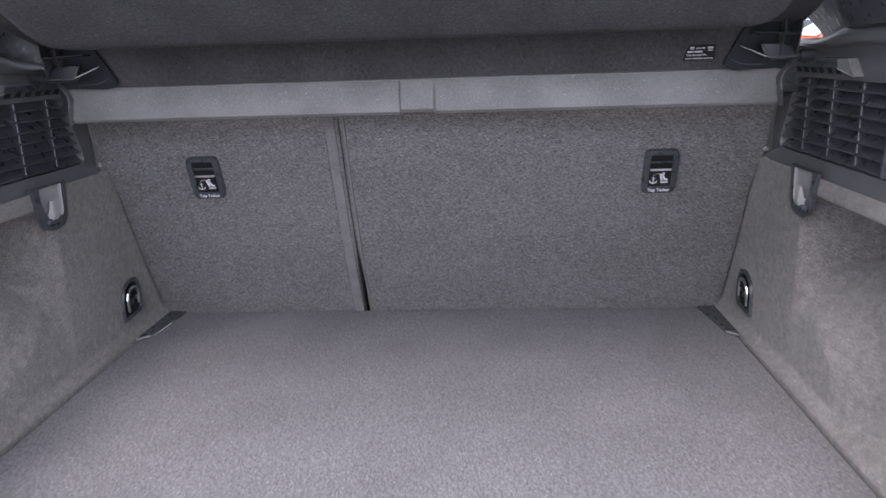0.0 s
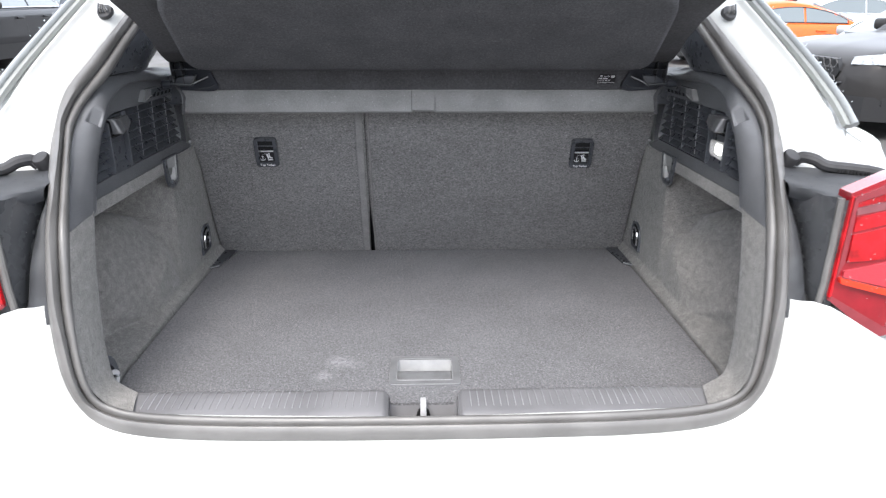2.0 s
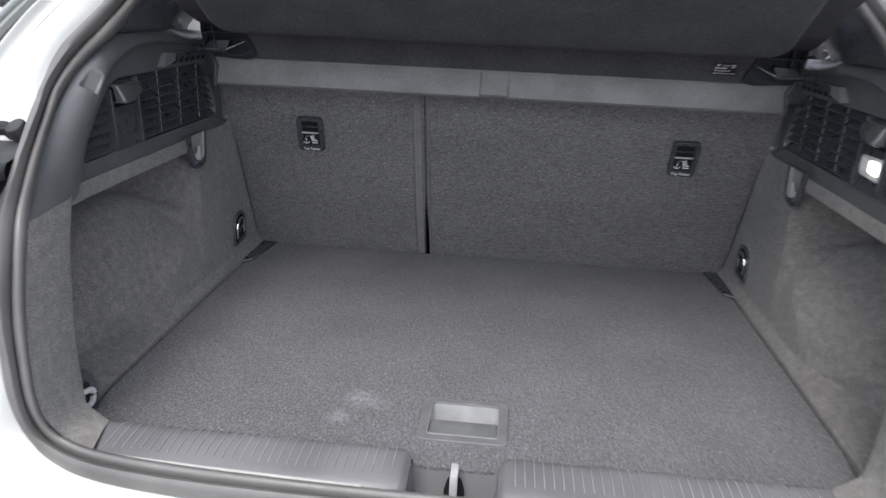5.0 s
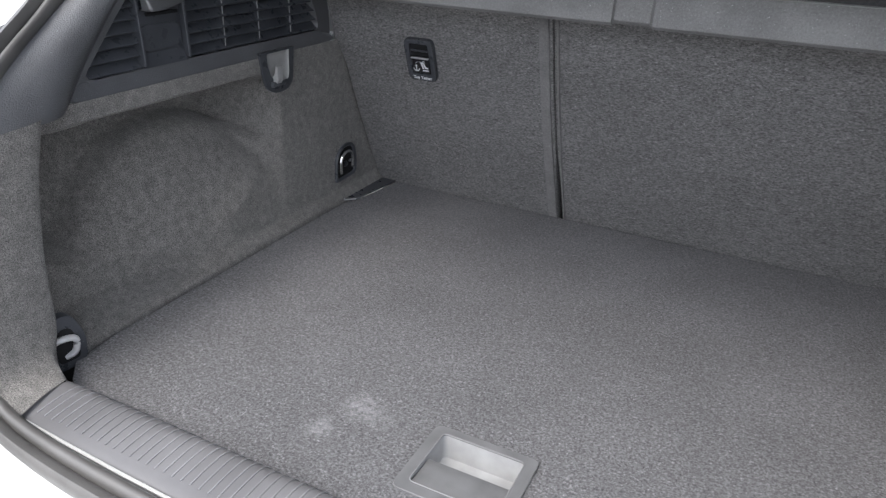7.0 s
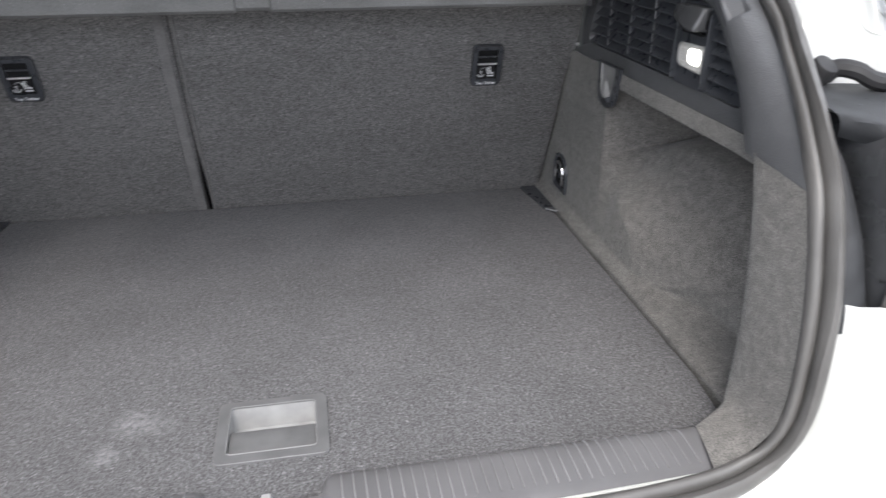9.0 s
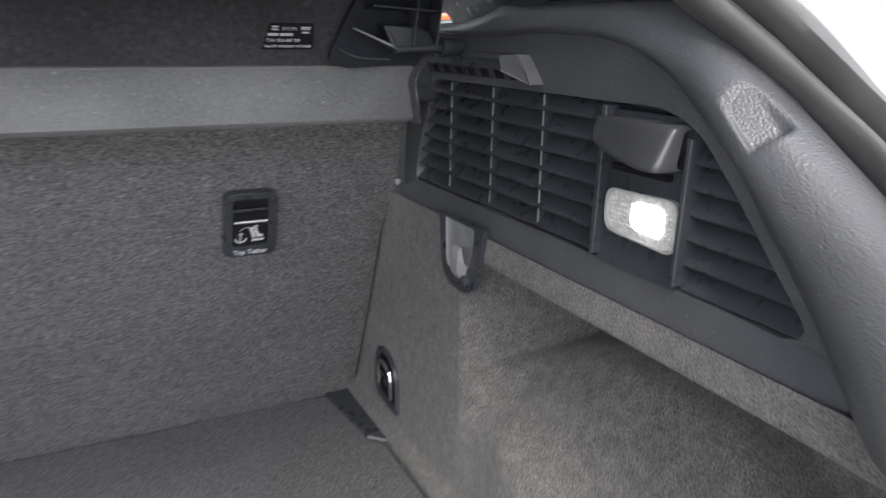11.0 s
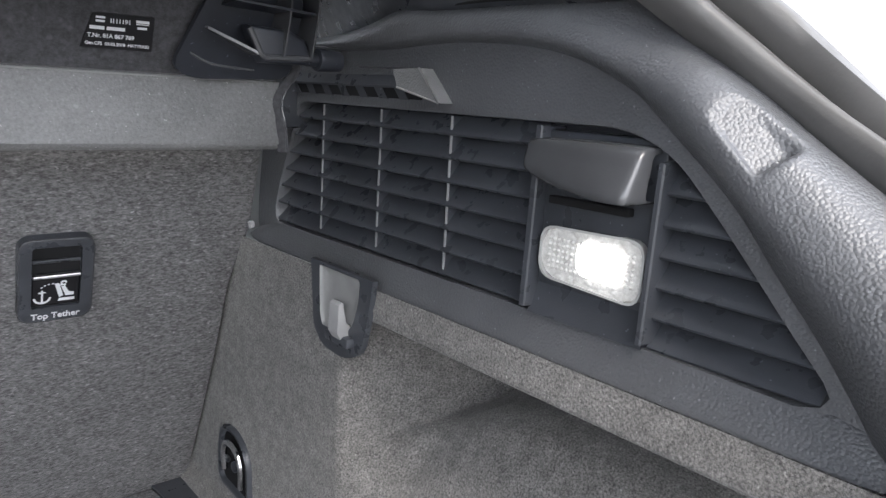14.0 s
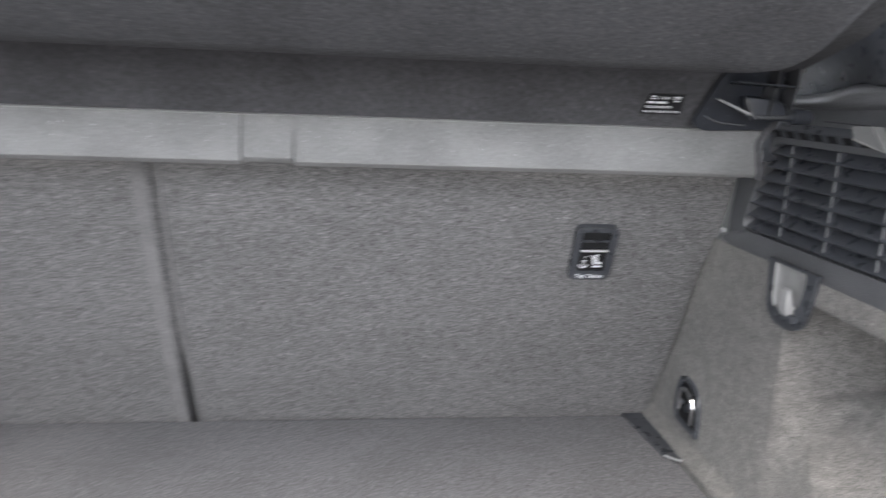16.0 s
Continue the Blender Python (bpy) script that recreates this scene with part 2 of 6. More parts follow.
def frame_bm(outer, inner, place, depth, bevel=0.0):
    """A flat ring between two outlines with equally many points, with thickness; place maps (u, v, w) into the world."""
    bm = bmesh.new()
    n = len(outer)
    rows = [[place(*p, 0) for p in outer], [place(*p, depth) for p in outer], [place(*p, depth) for p in inner], [place(*p, 0) for p in inner]]
    add_grid(bm, rows, close_u=False, close_v=True)
    if bevel:
        es = [e for e in bm.edges if e.calc_face_angle(0) > 0.8]
        bmesh.ops.bevel(bm, geom=es, offset=bevel, segments=2, affect="EDGES", profile=0.5)
    return bm


def add_tube(bm, path, profile, up=(0, 0, 1), cap=True, closed=False):
    """A profile of (side, lift) pairs swept along a path."""
    p = [Vector(q) for q in path]
    rows = []
    for i in range(len(p)):
        a, b = (p[i - 1], p[(i + 1) % len(p)]) if closed else (p[max(i - 1, 0)], p[min(i + 1, len(p) - 1)])
        t = (b - a).normalized()
        u = up[i] if isinstance(up, list) else Vector(up)
        side = t.cross(u).normalized()
        lift = side.cross(t)
        rows.append([p[i] + side * c + lift * d for c, d in profile])
    vs = [[bm.verts.new(q) for q in r] for r in rows]
    n, k = len(vs), len(profile)
    for i in range(n if closed else n - 1):
        for j in range(k):
            bm.faces.new((vs[i][j], vs[i][(j + 1) % k], vs[(i + 1) % n][(j + 1) % k], vs[(i + 1) % n][j]))
    if cap and not closed:
        bm.faces.new(vs[0][::-1])
        bm.faces.new(vs[-1])
    return bm


def circle(r, n=10):
    return [(r * math.cos(2 * math.pi * i / n), r * math.sin(2 * math.pi * i / n)) for i in range(n)]


def tube(path, r, n=10, up=(0, 0, 1)):
    return add_tube(bmesh.new(), path, circle(r, n), up)


def add_cyl(bm, a, b, r, r2=None, n=20, bevel=0.0):
    a, b = Vector(a), Vector(b)
    rot = (b - a).to_track_quat("Z", "Y").to_matrix().to_4x4()
    d = (b - a).length
    res = bmesh.ops.create_cone(bm, cap_ends=True, segments=n, radius1=r, radius2=r if r2 is None else r2, depth=d)
    vs = res["verts"]
    if bevel:
        es = [e for e in {e for v in vs for e in v.link_edges} if e.calc_face_angle(0) > 0.9]
        vs = list(set(vs) | set(bmesh.ops.bevel(bm, geom=es, offset=bevel, segments=2, affect="EDGES", profile=0.5)["verts"]))
    bmesh.ops.transform(bm, matrix=Matrix.Translation((a + b) / 2) @ rot, verts=[v for v in vs if v.is_valid])
    return bm


def cyl(a, b, r, r2=None, n=20, bevel=0.0):
    return add_cyl(bmesh.new(), a, b, r, r2, n, bevel)


def smoothstep(a, b, x):
    t = min(max((x - a) / (b - a), 0.0), 1.0)
    return t * t * (3 - 2 * t)


def writing(name, text, size, m, mat, parent, align="CENTER"):
    """Letters as a mesh, on the plane of the pose m."""
    cu = bpy.data.curves.new(name, "FONT")
    cu.body, cu.size, cu.align_x, cu.extrude, cu.offset = text, size, align, 0.0002, 0.02 * size
    ob = bpy.data.objects.new(name, cu)
    scene.collection.objects.link(ob)
    bpy.context.view_layer.update()
    me = bpy.data.meshes.new_from_object(ob.evaluated_get(bpy.context.evaluated_depsgraph_get()))
    bpy.data.objects.remove(ob)
    me.materials.clear()
    me.materials.append(mat)
    o = new(name, me)
    o.parent = parent
    if parent.type == "EMPTY":
        o.matrix_parent_inverse = Matrix.Translation(-parent.location)
    o.matrix_basis = m
    return o

# ---- ground: a gently sloping car park ----
def ground_z(x, y):
    return -0.016 * x + 0.0234 * (y + 0.8)


span = [-2000, -600, -200, -80, -40, -20, -10, -5, 0, 5, 10, 20, 40, 80, 200, 600, 2000]
ground = part("ground", grid([[(x, y, ground_z(x, y)) for y in span] for x in span]), ASPHALT)
tagged(ground, "grey asphalt of a sloping car park", "ground", kind="structure")

# ---- the car: white body round the opening ----
FLOOR = 0.70
BVHTree = mathutils.bvhtree.BVHTree
car = empty("white_hatchback", (0, 0, ground_z(0, 0)), "white small hatchback with its boot open, parked on asphalt", "car")

# line of the opening: inner and outer foot of the rubber seal, from the bottom centre up the right side
SEAL_IN = [(0, -0.852, 0.7205), (0.15, -0.852, 0.7212), (0.30, -0.849, 0.7235), (0.40, -0.843, 0.7275), (0.440, -0.838, 0.735), (0.461, -0.839, 0.750), (0.472, -0.843, 0.790),
           (0.479, -0.834, 0.846), (0.481, -0.825, 0.888), (0.484, -0.811, 0.930), (0.489, -0.787, 0.983), (0.505, -0.738, 1.024), (0.520, -0.697, 1.048), (0.538, -0.646, 1.074),
           (0.547, -0.612, 1.095), (0.551, -0.582, 1.112), (0.549, -0.558, 1.128), (0.540, -0.532, 1.148), (0.524, -0.500, 1.174), (0.503, -0.40, 1.246), (0.476, -0.29, 1.322), (0.436, -0.14, 1.415)]
SEAL_OUT = [(0, -0.882, 0.709), (0.15, -0.8815, 0.7095), (0.30, -0.879, 0.711), (0.40, -0.871, 0.715), (0.452, -0.862, 0.726), (0.480, -0.858, 0.752), (0.492, -0.860, 0.795),
            (0.501, -0.851, 0.85), (0.508, -0.838, 0.893), (0.512, -0.820, 0.940), (0.519, -0.784, 0.998), (0.532, -0.738, 1.038), (0.547, -0.692, 1.066), (0.561, -0.650, 1.088),
            (0.568, -0.622, 1.103), (0.567, -0.602, 1.120), (0.562, -0.585, 1.138), (0.553, -0.560, 1.162), (0.537, -0.512, 1.198), (0.513, -0.41, 1.264), (0.485, -0.295, 1.338), (0.445, -0.14, 1.432)]
def outward(q):
    """Along the pillar the seal is broader and its outer foot lies further out."""
    k = min(max((q[2] - 1.10) / 0.05, 0.0), 1.0)
    return (q[0] + 0.014 * k, q[1] + 0.004 * k, q[2])


SEAL_OUT = [outward(q) for q in SEAL_OUT]
edge_in, edge_out = spline(SEAL_IN, 110), spline(SEAL_OUT, 110)
# across the seal: share from inner to outer foot, and height above the flange
SEAL_PROFILE = [(-0.02, -0.004), (0.0, 0.004), (0.06, 0.0085), (0.16, 0.0115), (0.28, 0.0115), (0.38, 0.0080), (0.45, 0.0020), (0.50, 0.0060), (0.60, 0.0120), (0.74, 0.0150), (0.88, 0.0125), (0.97, 0.0070), (1.0, 0.0), (1.0, -0.006)]
rows = []
for i in range(110):
    a, c = Vector(edge_in[i]), Vector(edge_out[i])
    t = (Vector(edge_in[min(i + 1, 109)]) - Vector(edge_in[max(i - 1, 0)])).normalized()
    nrm = (c - a).cross(t).normalized()
    if nrm.y > 0:
        nrm = -nrm
    rows.append([a + (c - a) * u + nrm * w for u, w in SEAL_PROFILE])
for s in (1, -1):
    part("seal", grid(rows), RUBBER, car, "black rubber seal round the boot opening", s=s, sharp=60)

# lower white body: sections outwards from the seal, over the bumper's shoulder and down
LOWER = [
    [(0, -0.876, 0.704), (0, -0.891, 0.698), (0, -0.935, 0.684), (0, -1.00, 0.662), (0, -1.035, 0.58), (0, -1.03, 0.30)],
    [(0.15, -0.8755, 0.7045), (0.15, -0.890, 0.6985), (0.15, -0.935, 0.684), (0.155, -0.998, 0.662), (0.16, -1.03, 0.58), (0.16, -1.025, 0.30)],
    [(0.30, -0.873, 0.706), (0.30, -0.888, 0.699), (0.305, -0.931, 0.686), (0.32, -0.988, 0.662), (0.33, -1.018, 0.58), (0.33, -1.015, 0.30)],
    [(0.39, -0.866, 0.710), (0.395, -0.880, 0.703), (0.41, -0.922, 0.690), (0.44, -0.968, 0.664), (0.46, -0.993, 0.58), (0.46, -0.99, 0.30)],
    [(0.448, -0.854, 0.726), (0.458, -0.868, 0.717), (0.50, -0.912, 0.700), (0.56, -0.940, 0.664), (0.60, -0.950, 0.58), (0.60, -0.945, 0.30)],
    [(0.478, -0.853, 0.752), (0.490, -0.866, 0.747), (0.55, -0.898, 0.728), (0.64, -0.90, 0.680), (0.71, -0.87, 0.58), (0.71, -0.86, 0.30)],
    [(0.492, -0.852, 0.80), (0.504, -0.865, 0.798), (0.57, -0.884, 0.785), (0.69, -0.855, 0.72), (0.79, -0.75, 0.60), (0.80, -0.73, 0.30)],
    [(0.501, -0.843, 0.85), (0.513, -0.856, 0.849), (0.565, -0.868, 0.842), (0.68, -0.846, 0.78), (0.81, -0.70, 0.66), (0.83, -0.62, 0.30)],
    [(0.506, -0.832, 0.893), (0.518, -0.842, 0.893), (0.560, -0.850, 0.888), (0.652, -0.840, 0.834), (0.84, -0.62, 0.72), (0.86, -0.50, 0.30)],
]
for s in (1, -1):
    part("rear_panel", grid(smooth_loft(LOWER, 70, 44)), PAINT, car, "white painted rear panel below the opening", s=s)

# D-pillar: white face with a ridge; the grey channel and the rounded grey blade lie outside it
PILLAR = [
    [(0.556, -0.652, 1.030), (0.572, -0.655, 1.032), (0.605, -0.655, 1.030), (0.645, -0.655, 1.030), (0.660, -0.657, 1.034), (0.672, -0.660, 1.030), (0.686, -0.658, 1.026), (0.700, -0.652, 1.022)],
    [(0.562, -0.626, 1.098), (0.575, -0.630, 1.103), (0.604, -0.626, 1.108), (0.634, -0.626, 1.110), (0.643, -0.627, 1.117), (0.653, -0.629, 1.112), (0.669, -0.627, 1.106), (0.682, -0.622, 1.097)],
    [(0.566, -0.606, 1.118), (0.577, -0.611, 1.124), (0.604, -0.608, 1.128), (0.629, -0.606, 1.131), (0.637, -0.606, 1.138), (0.646, -0.607, 1.133), (0.662, -0.604, 1.130), (0.672, -0.600, 1.124)],
    [(0.552, -0.558, 1.162), (0.562, -0.563, 1.168), (0.590, -0.562, 1.173), (0.614, -0.560, 1.176), (0.622, -0.559, 1.183), (0.631, -0.559, 1.178), (0.648, -0.555, 1.176), (0.658, -0.551, 1.170)],
    [(0.536, -0.510, 1.198), (0.546, -0.515, 1.204), (0.574, -0.513, 1.211), (0.598, -0.510, 1.216), (0.606, -0.508, 1.223), (0.615, -0.507, 1.218), (0.632, -0.501, 1.218), (0.642, -0.497, 1.212)],
    [(0.512, -0.408, 1.264), (0.522, -0.413, 1.270), (0.550, -0.410, 1.278), (0.574, -0.405, 1.285), (0.582, -0.402, 1.292), (0.591, -0.400, 1.287), (0.608, -0.392, 1.288), (0.618, -0.387, 1.282)],
    [(0.484, -0.293, 1.338), (0.494, -0.297, 1.344), (0.522, -0.292, 1.353), (0.546, -0.284, 1.361), (0.554, -0.280, 1.368), (0.563, -0.277, 1.363), (0.580, -0.267, 1.365), (0.590, -0.262, 1.359)],
    [(0.444, -0.138, 1.432), (0.454, -0.142, 1.438), (0.482, -0.135, 1.447), (0.506, -0.127, 1.455), (0.514, -0.122, 1.462), (0.523, -0.118, 1.457), (0.540, -0.108, 1.459), (0.550, -0.103, 1.453)],
]
PILLAR = [[outward((x, y, z)) if k < 2 else (x + (0.006 if k == 2 and z > 1.12 else 0), y - (0.004 if k == 4 else 0), z + (0.004 if k == 4 else 0)) for k, (x, y, z) in enumerate(r)] for r in PILLAR]
BLADE_LINE = spline([(0.682, -0.655, 1.110), (0.676, -0.62, 1.142), (0.660, -0.56, 1.190), (0.645, -0.508, 1.228), (0.620, -0.395, 1.300), (0.592, -0.270, 1.375), (0.552, -0.110, 1.468)], 30)
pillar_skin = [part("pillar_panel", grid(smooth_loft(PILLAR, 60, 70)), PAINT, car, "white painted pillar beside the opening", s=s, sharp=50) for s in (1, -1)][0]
for s in (1, -1):
    ch = [Vector(p) + Vector((-0.017, 0.004, -0.004)) for p in BLADE_LINE]
    part("channel", add_tube(bmesh.new(), ch, [(-0.009, -0.004), (-0.009, 0.004), (0.009, 0.004), (0.009, -0.004)], (0.2, -0.6, 0.7)), CHANNEL, car, "grey channel along the pillar", s=s)
    part("blade", tube([Vector(p) + Vector((-0.010, 0.001, -0.001)) for p in BLADE_LINE], 0.0062, 12), BLADE, car, "grey painted blade of the pillar, wet with rain", s=s, sharp=60)


# shoulder, roof and flanks that close the body
SHOULDER = [
    [(0.664, -0.660, 1.025), (0.70, -0.662, 1.022), (0.760, -0.642, 1.012), (0.83, -0.57, 0.975), (0.875, -0.40, 0.82), (0.875, -0.40, 0.40)],
    [(0.672, -0.634, 1.104), (0.706, -0.630, 1.090), (0.765, -0.595, 1.062), (0.84, -0.46, 1.0), (0.88, -0.25, 0.82), (0.88, -0.25, 0.40)],
    [(0.690, -0.55, 1.110), (0.74, -0.50, 1.095), (0.80, -0.36, 1.04), (0.86, -0.10, 0.96), (0.89, 0.2, 0.80), (0.89, 0.2, 0.40)],
    [(0.69, -0.2, 1.10), (0.73, -0.1, 1.085), (0.80, 0.1, 1.03), (0.87, 0.3, 0.96), (0.89, 0.6, 0.80), (0.89, 0.6, 0.40)],
    [(0.70, 1.5, 1.06), (0.74, 1.5, 1.05), (0.80, 1.5, 1.01), (0.87, 1.5, 0.95), (0.89, 1.5, 0.80), (0.89, 1.5, 0.40)],
    [(0.66, 2.2, 1.03), (0.72, 2.2, 1.02), (0.79, 2.2, 0.98), (0.86, 2.2, 0.92), (0.89, 2.2, 0.78), (0.89, 2.2, 0.38)],
    [(0.60, 2.9, 0.95), (0.66, 2.9, 0.94), (0.73, 2.88, 0.91), (0.80, 2.85, 0.85), (0.84, 2.82, 0.72), (0.84, 2.82, 0.36)],
    [(0.50, 3.16, 0.84), (0.55, 3.15, 0.83), (0.60, 3.13, 0.80), (0.66, 3.10, 0.75), (0.70, 3.06, 0.65), (0.70, 3.05, 0.34)],
]
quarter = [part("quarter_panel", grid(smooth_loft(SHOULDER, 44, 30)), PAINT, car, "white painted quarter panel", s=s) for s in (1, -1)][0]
# pressed lines run from the pillar's ridge over the shoulder, laid on the skin
skins = [BVHTree.FromPolygons([v.co for v in ob.data.vertices], [f.vertices for f in ob.data.polygons]) for ob in (quarter, pillar_skin)]
def on_skin(x, z):
    hits = [h[0].y for h in (b.ray_cast(Vector((x, -1.2, z)), Vector((0, 1, 0))) for b in skins) if h[0] is not None]
    return Vector((x, min(hits, default=-0.64), z))
for pts in ([(0.6300, 1.108), (0.6390, 1.092), (0.6530, 1.0865), (0.6680, 1.083), (0.6923, 1.0644), (0.7088, 1.0464), (0.7180, 1.036)], [(0.6480, 1.112), (0.6620, 1.103), (0.6822, 1.090), (0.7055, 1.0763), (0.7240, 1.058), (0.7320, 1.046)]):
    line = [on_skin(x, z) for x, _, z in spline([(x, 0, z) for x, z in pts], 26)]
    for s in (1, -1):
        part("pressed_line", tube(line, 0.0008, 8), PAINT, car, "pressed line in the white panel", s=s)
fold = spline([on_skin(0.630, 1.108)] + [tuple(Vector(r[2]) * 0.55 + Vector(r[3]) * 0.45) for r in PILLAR[3:]], 60)
for s in (1, -1):
    part("pressed_line", tube(fold, 0.0009, 8), PAINT, car, "pressed line along the white pillar", s=s)
ROOF = [[(x, y, z - 0.12 * (x / 0.55) ** 4 * 0.5) for x in np.linspace(-0.55, 0.55, 15)] for y, z in ((-0.15, 1.462), (0.2, 1.49), (0.8, 1.50), (1.5, 1.47))]
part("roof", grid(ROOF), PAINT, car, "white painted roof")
part("headliner", grid([[(x, y, z - 0.035) for x, y, z in r] for r in ROOF]), SHELF, car, "dark headliner")

# front of the car: bonnet, nose, screen, side glass, wheels
TINTED = material("tinted_glass", (0.03, 0.034, 0.036), 0.05, coat=1.0)
BLACKT = material("tyre_black", (0.02, 0.02, 0.021), 0.8, bump=0.3, bump_scale=90)
part("bonnet", grid([[(u * w, y - 0.05 * u * u, z - 0.05 * u ** 4) for u in np.linspace(-1, 1, 13)] for y, z, w in ((1.85, 1.10, 0.70), (2.2, 1.06, 0.68), (2.9, 0.97, 0.62), (3.16, 0.86, 0.52))]), PAINT, car, "white bonnet")
part("nose", grid([[(u * w, y - 0.10 * u * u, z) for u in np.linspace(-1, 1, 13)] for y, z, w in ((3.16, 0.86, 0.52), (3.24, 0.72, 0.64), (3.25, 0.50, 0.70), (3.20, 0.30, 0.70))]), PAINT, car, "white nose of the car")
part("windscreen", grid([[(u * w, y, z) for u in np.linspace(-1, 1, 9)] for y, z, w in ((1.48, 1.455, 0.52), (1.90, 1.10, 0.68))]), TINTED, car, "tinted windscreen")
part("underbody", box((-0.62, -0.85, 0.20), (0.62, 3.0, 0.26), 0.01, 1), BLACKT, car)
for s in (1, -1):
    part("side_glass", grid([[(0.550, y, 1.415), (0.63, y + 0.02, 1.26), (0.700, y + 0.04, 1.08)] for y in (0.45, 0.9, 1.4, 1.75)]), TINTED, car, "tinted side window", s=s)
    for y in (-0.46, 2.14):
        wh = part("wheel", cyl((0.66, y, 0.33), (0.875, y, 0.33), 0.33, None, 32, 0.02), BLACKT, car, "black tyre on an alloy wheel", s=s)
        part("rim", cyl((0.80, y, 0.33), (0.879, y, 0.33), 0.235, 0.225, 28, 0.01), SATIN, wh, "alloy rim", s=s)

# the raised tailgate overhead: outer skin, inner trim and window
GATE = spline([(0, -0.17, 1.485), (0, -0.40, 1.67), (0, -0.70, 1.885), (0, -0.95, 2.030), (0, -1.09, 2.055), (0, -1.15, 1.970)], 24)
def gate_rows(drop, k):
    return [[(u * k * (0.50 + 0.16 * i / 23), y, z + drop - 0.10 * abs(u) ** 3) for u in np.linspace(-1, 1, 15)] for i, (_, y, z) in enumerate(GATE)]
def gate_skin(drop, k):
    """One skin of the tailgate, with the window left open."""
    rows = gate_rows(drop, k)
    bm = grid(rows)
    hole = [f for f in bm.faces if -0.82 < f.calc_center_median().y < -0.24 and abs(f.calc_center_median().x) < 0.46]
    bmesh.ops.delete(bm, geom=hole, context="FACES")
    return bm
WINDOW = material("window_glass", (0.80, 0.84, 0.84), 0.02, trans=1.0)
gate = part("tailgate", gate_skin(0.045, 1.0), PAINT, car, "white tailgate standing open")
part("inner_trim", gate_skin(-0.005, 0.99), GRAINED, gate, "dark inner trim of the tailgate")
pane = part("rear_window", grid([[q for q in r[1:14]] for r in gate_rows(0.020, 0.98)[1:18]]), WINDOW, gate, "clear rear window")
pane.visible_shadow = False

BUFFER = material("buffer_rubber", (0.03, 0.03, 0.032), 0.55, blotch=0.2, blotch_scale=40, bump=0.1, bump_scale=300)
# black tail cavity between seal and lamp, with its ledge, rubber strip and buffer
def seal_out_at(z):
    k = [q for q in SEAL_OUT if q[2] > 0.78]
    return float(np.interp(z, [q[2] for q in k], [q[0] for q in k])), float(np.interp(z, [q[2] for q in k], [q[1] for q in k]))


CAV = []
for z in (0.868, 0.886, 0.91, 0.94, 0.97, 1.0, 1.02, 1.036):
    sx, sy = seal_out_at(z)
    xr = float(np.interp(z, [0.868, 0.886, 0.97, 1.006, 1.042], [0.538, 0.536, 0.533, 0.529, 0.526])) + 0.002
    d = 0.35 + 0.65 * smoothstep(0.868, 0.91, z)
    a, e = Vector((xr + 0.009, sy + 0.012 + 0.021 * d)), Vector((0.5555, -0.8400))
    n = Vector((e.y - a.y, a.x - e.x)).normalized()
    # a rounded column beside the seal, then the recessed wall, slightly swelling
    swell = [a + (e - a) * t + n * 0.0045 * d * math.sin(math.pi * t) for t in (0.15, 0.35, 0.55, 0.75)]
    c = xr - sx
    CAV.append([(sx - 0.004, sy + 0.005, z), (sx + 0.001, sy + 0.002, z), (sx + 0.25 * c, sy + 0.0005, z), (sx + 0.50 * c, sy, z), (sx + 0.75 * c, sy + 0.002, z), (xr - 0.001, sy + 0.006, z), (xr + 0.0015, sy + 0.013, z),
                (xr + 0.004, sy + 0.012 + 0.014 * d, z), (a.x, a.y, z)] + [(q.x, q.y, z) for q in swell] + [(e.x, e.y, z), (0.560, -0.843, z), (0.568, -0.843, z)])
sx, sy = seal_out_at(1.05)
TOPL = [[(sx - 0.002, -0.672, 1.054), (0.575, -0.666, 1.046), (0.62, -0.662, 1.043), (0.72, -0.672, 1.036)],
        [(sx - 0.004, -0.702, 1.049), (0.570, -0.700, 1.043), (0.615, -0.702, 1.041), (0.71, -0.724, 1.038)],
        [(0.527, -0.738, 1.044), (0.552, -0.752, 1.041), (0.60, -0.772, 1.039), (0.68, -0.800, 1.042)],
        [(0.526, -0.760, 1.0395), (0.548, -0.798, 1.0375), (0.575, -0.834, 1.0360), (0.64, -0.837, 1.041)],
        [(0.527, -0.7635, 1.030), (0.549, -0.8015, 1.028), (0.574, -0.8375, 1.028), (0.64, -0.840, 1.034)],
        [(0.530, -0.758, 1.020), (0.552, -0.797, 1.018), (0.576, -0.836, 1.018), (0.64, -0.838, 1.026)]]
column_rows, cav_rows, top_rows = smooth_loft([r[:8] for r in CAV], 30, 24), smooth_loft([r[7:] for r in CAV], 30, 36), smooth_loft(TOPL, 20, 18)
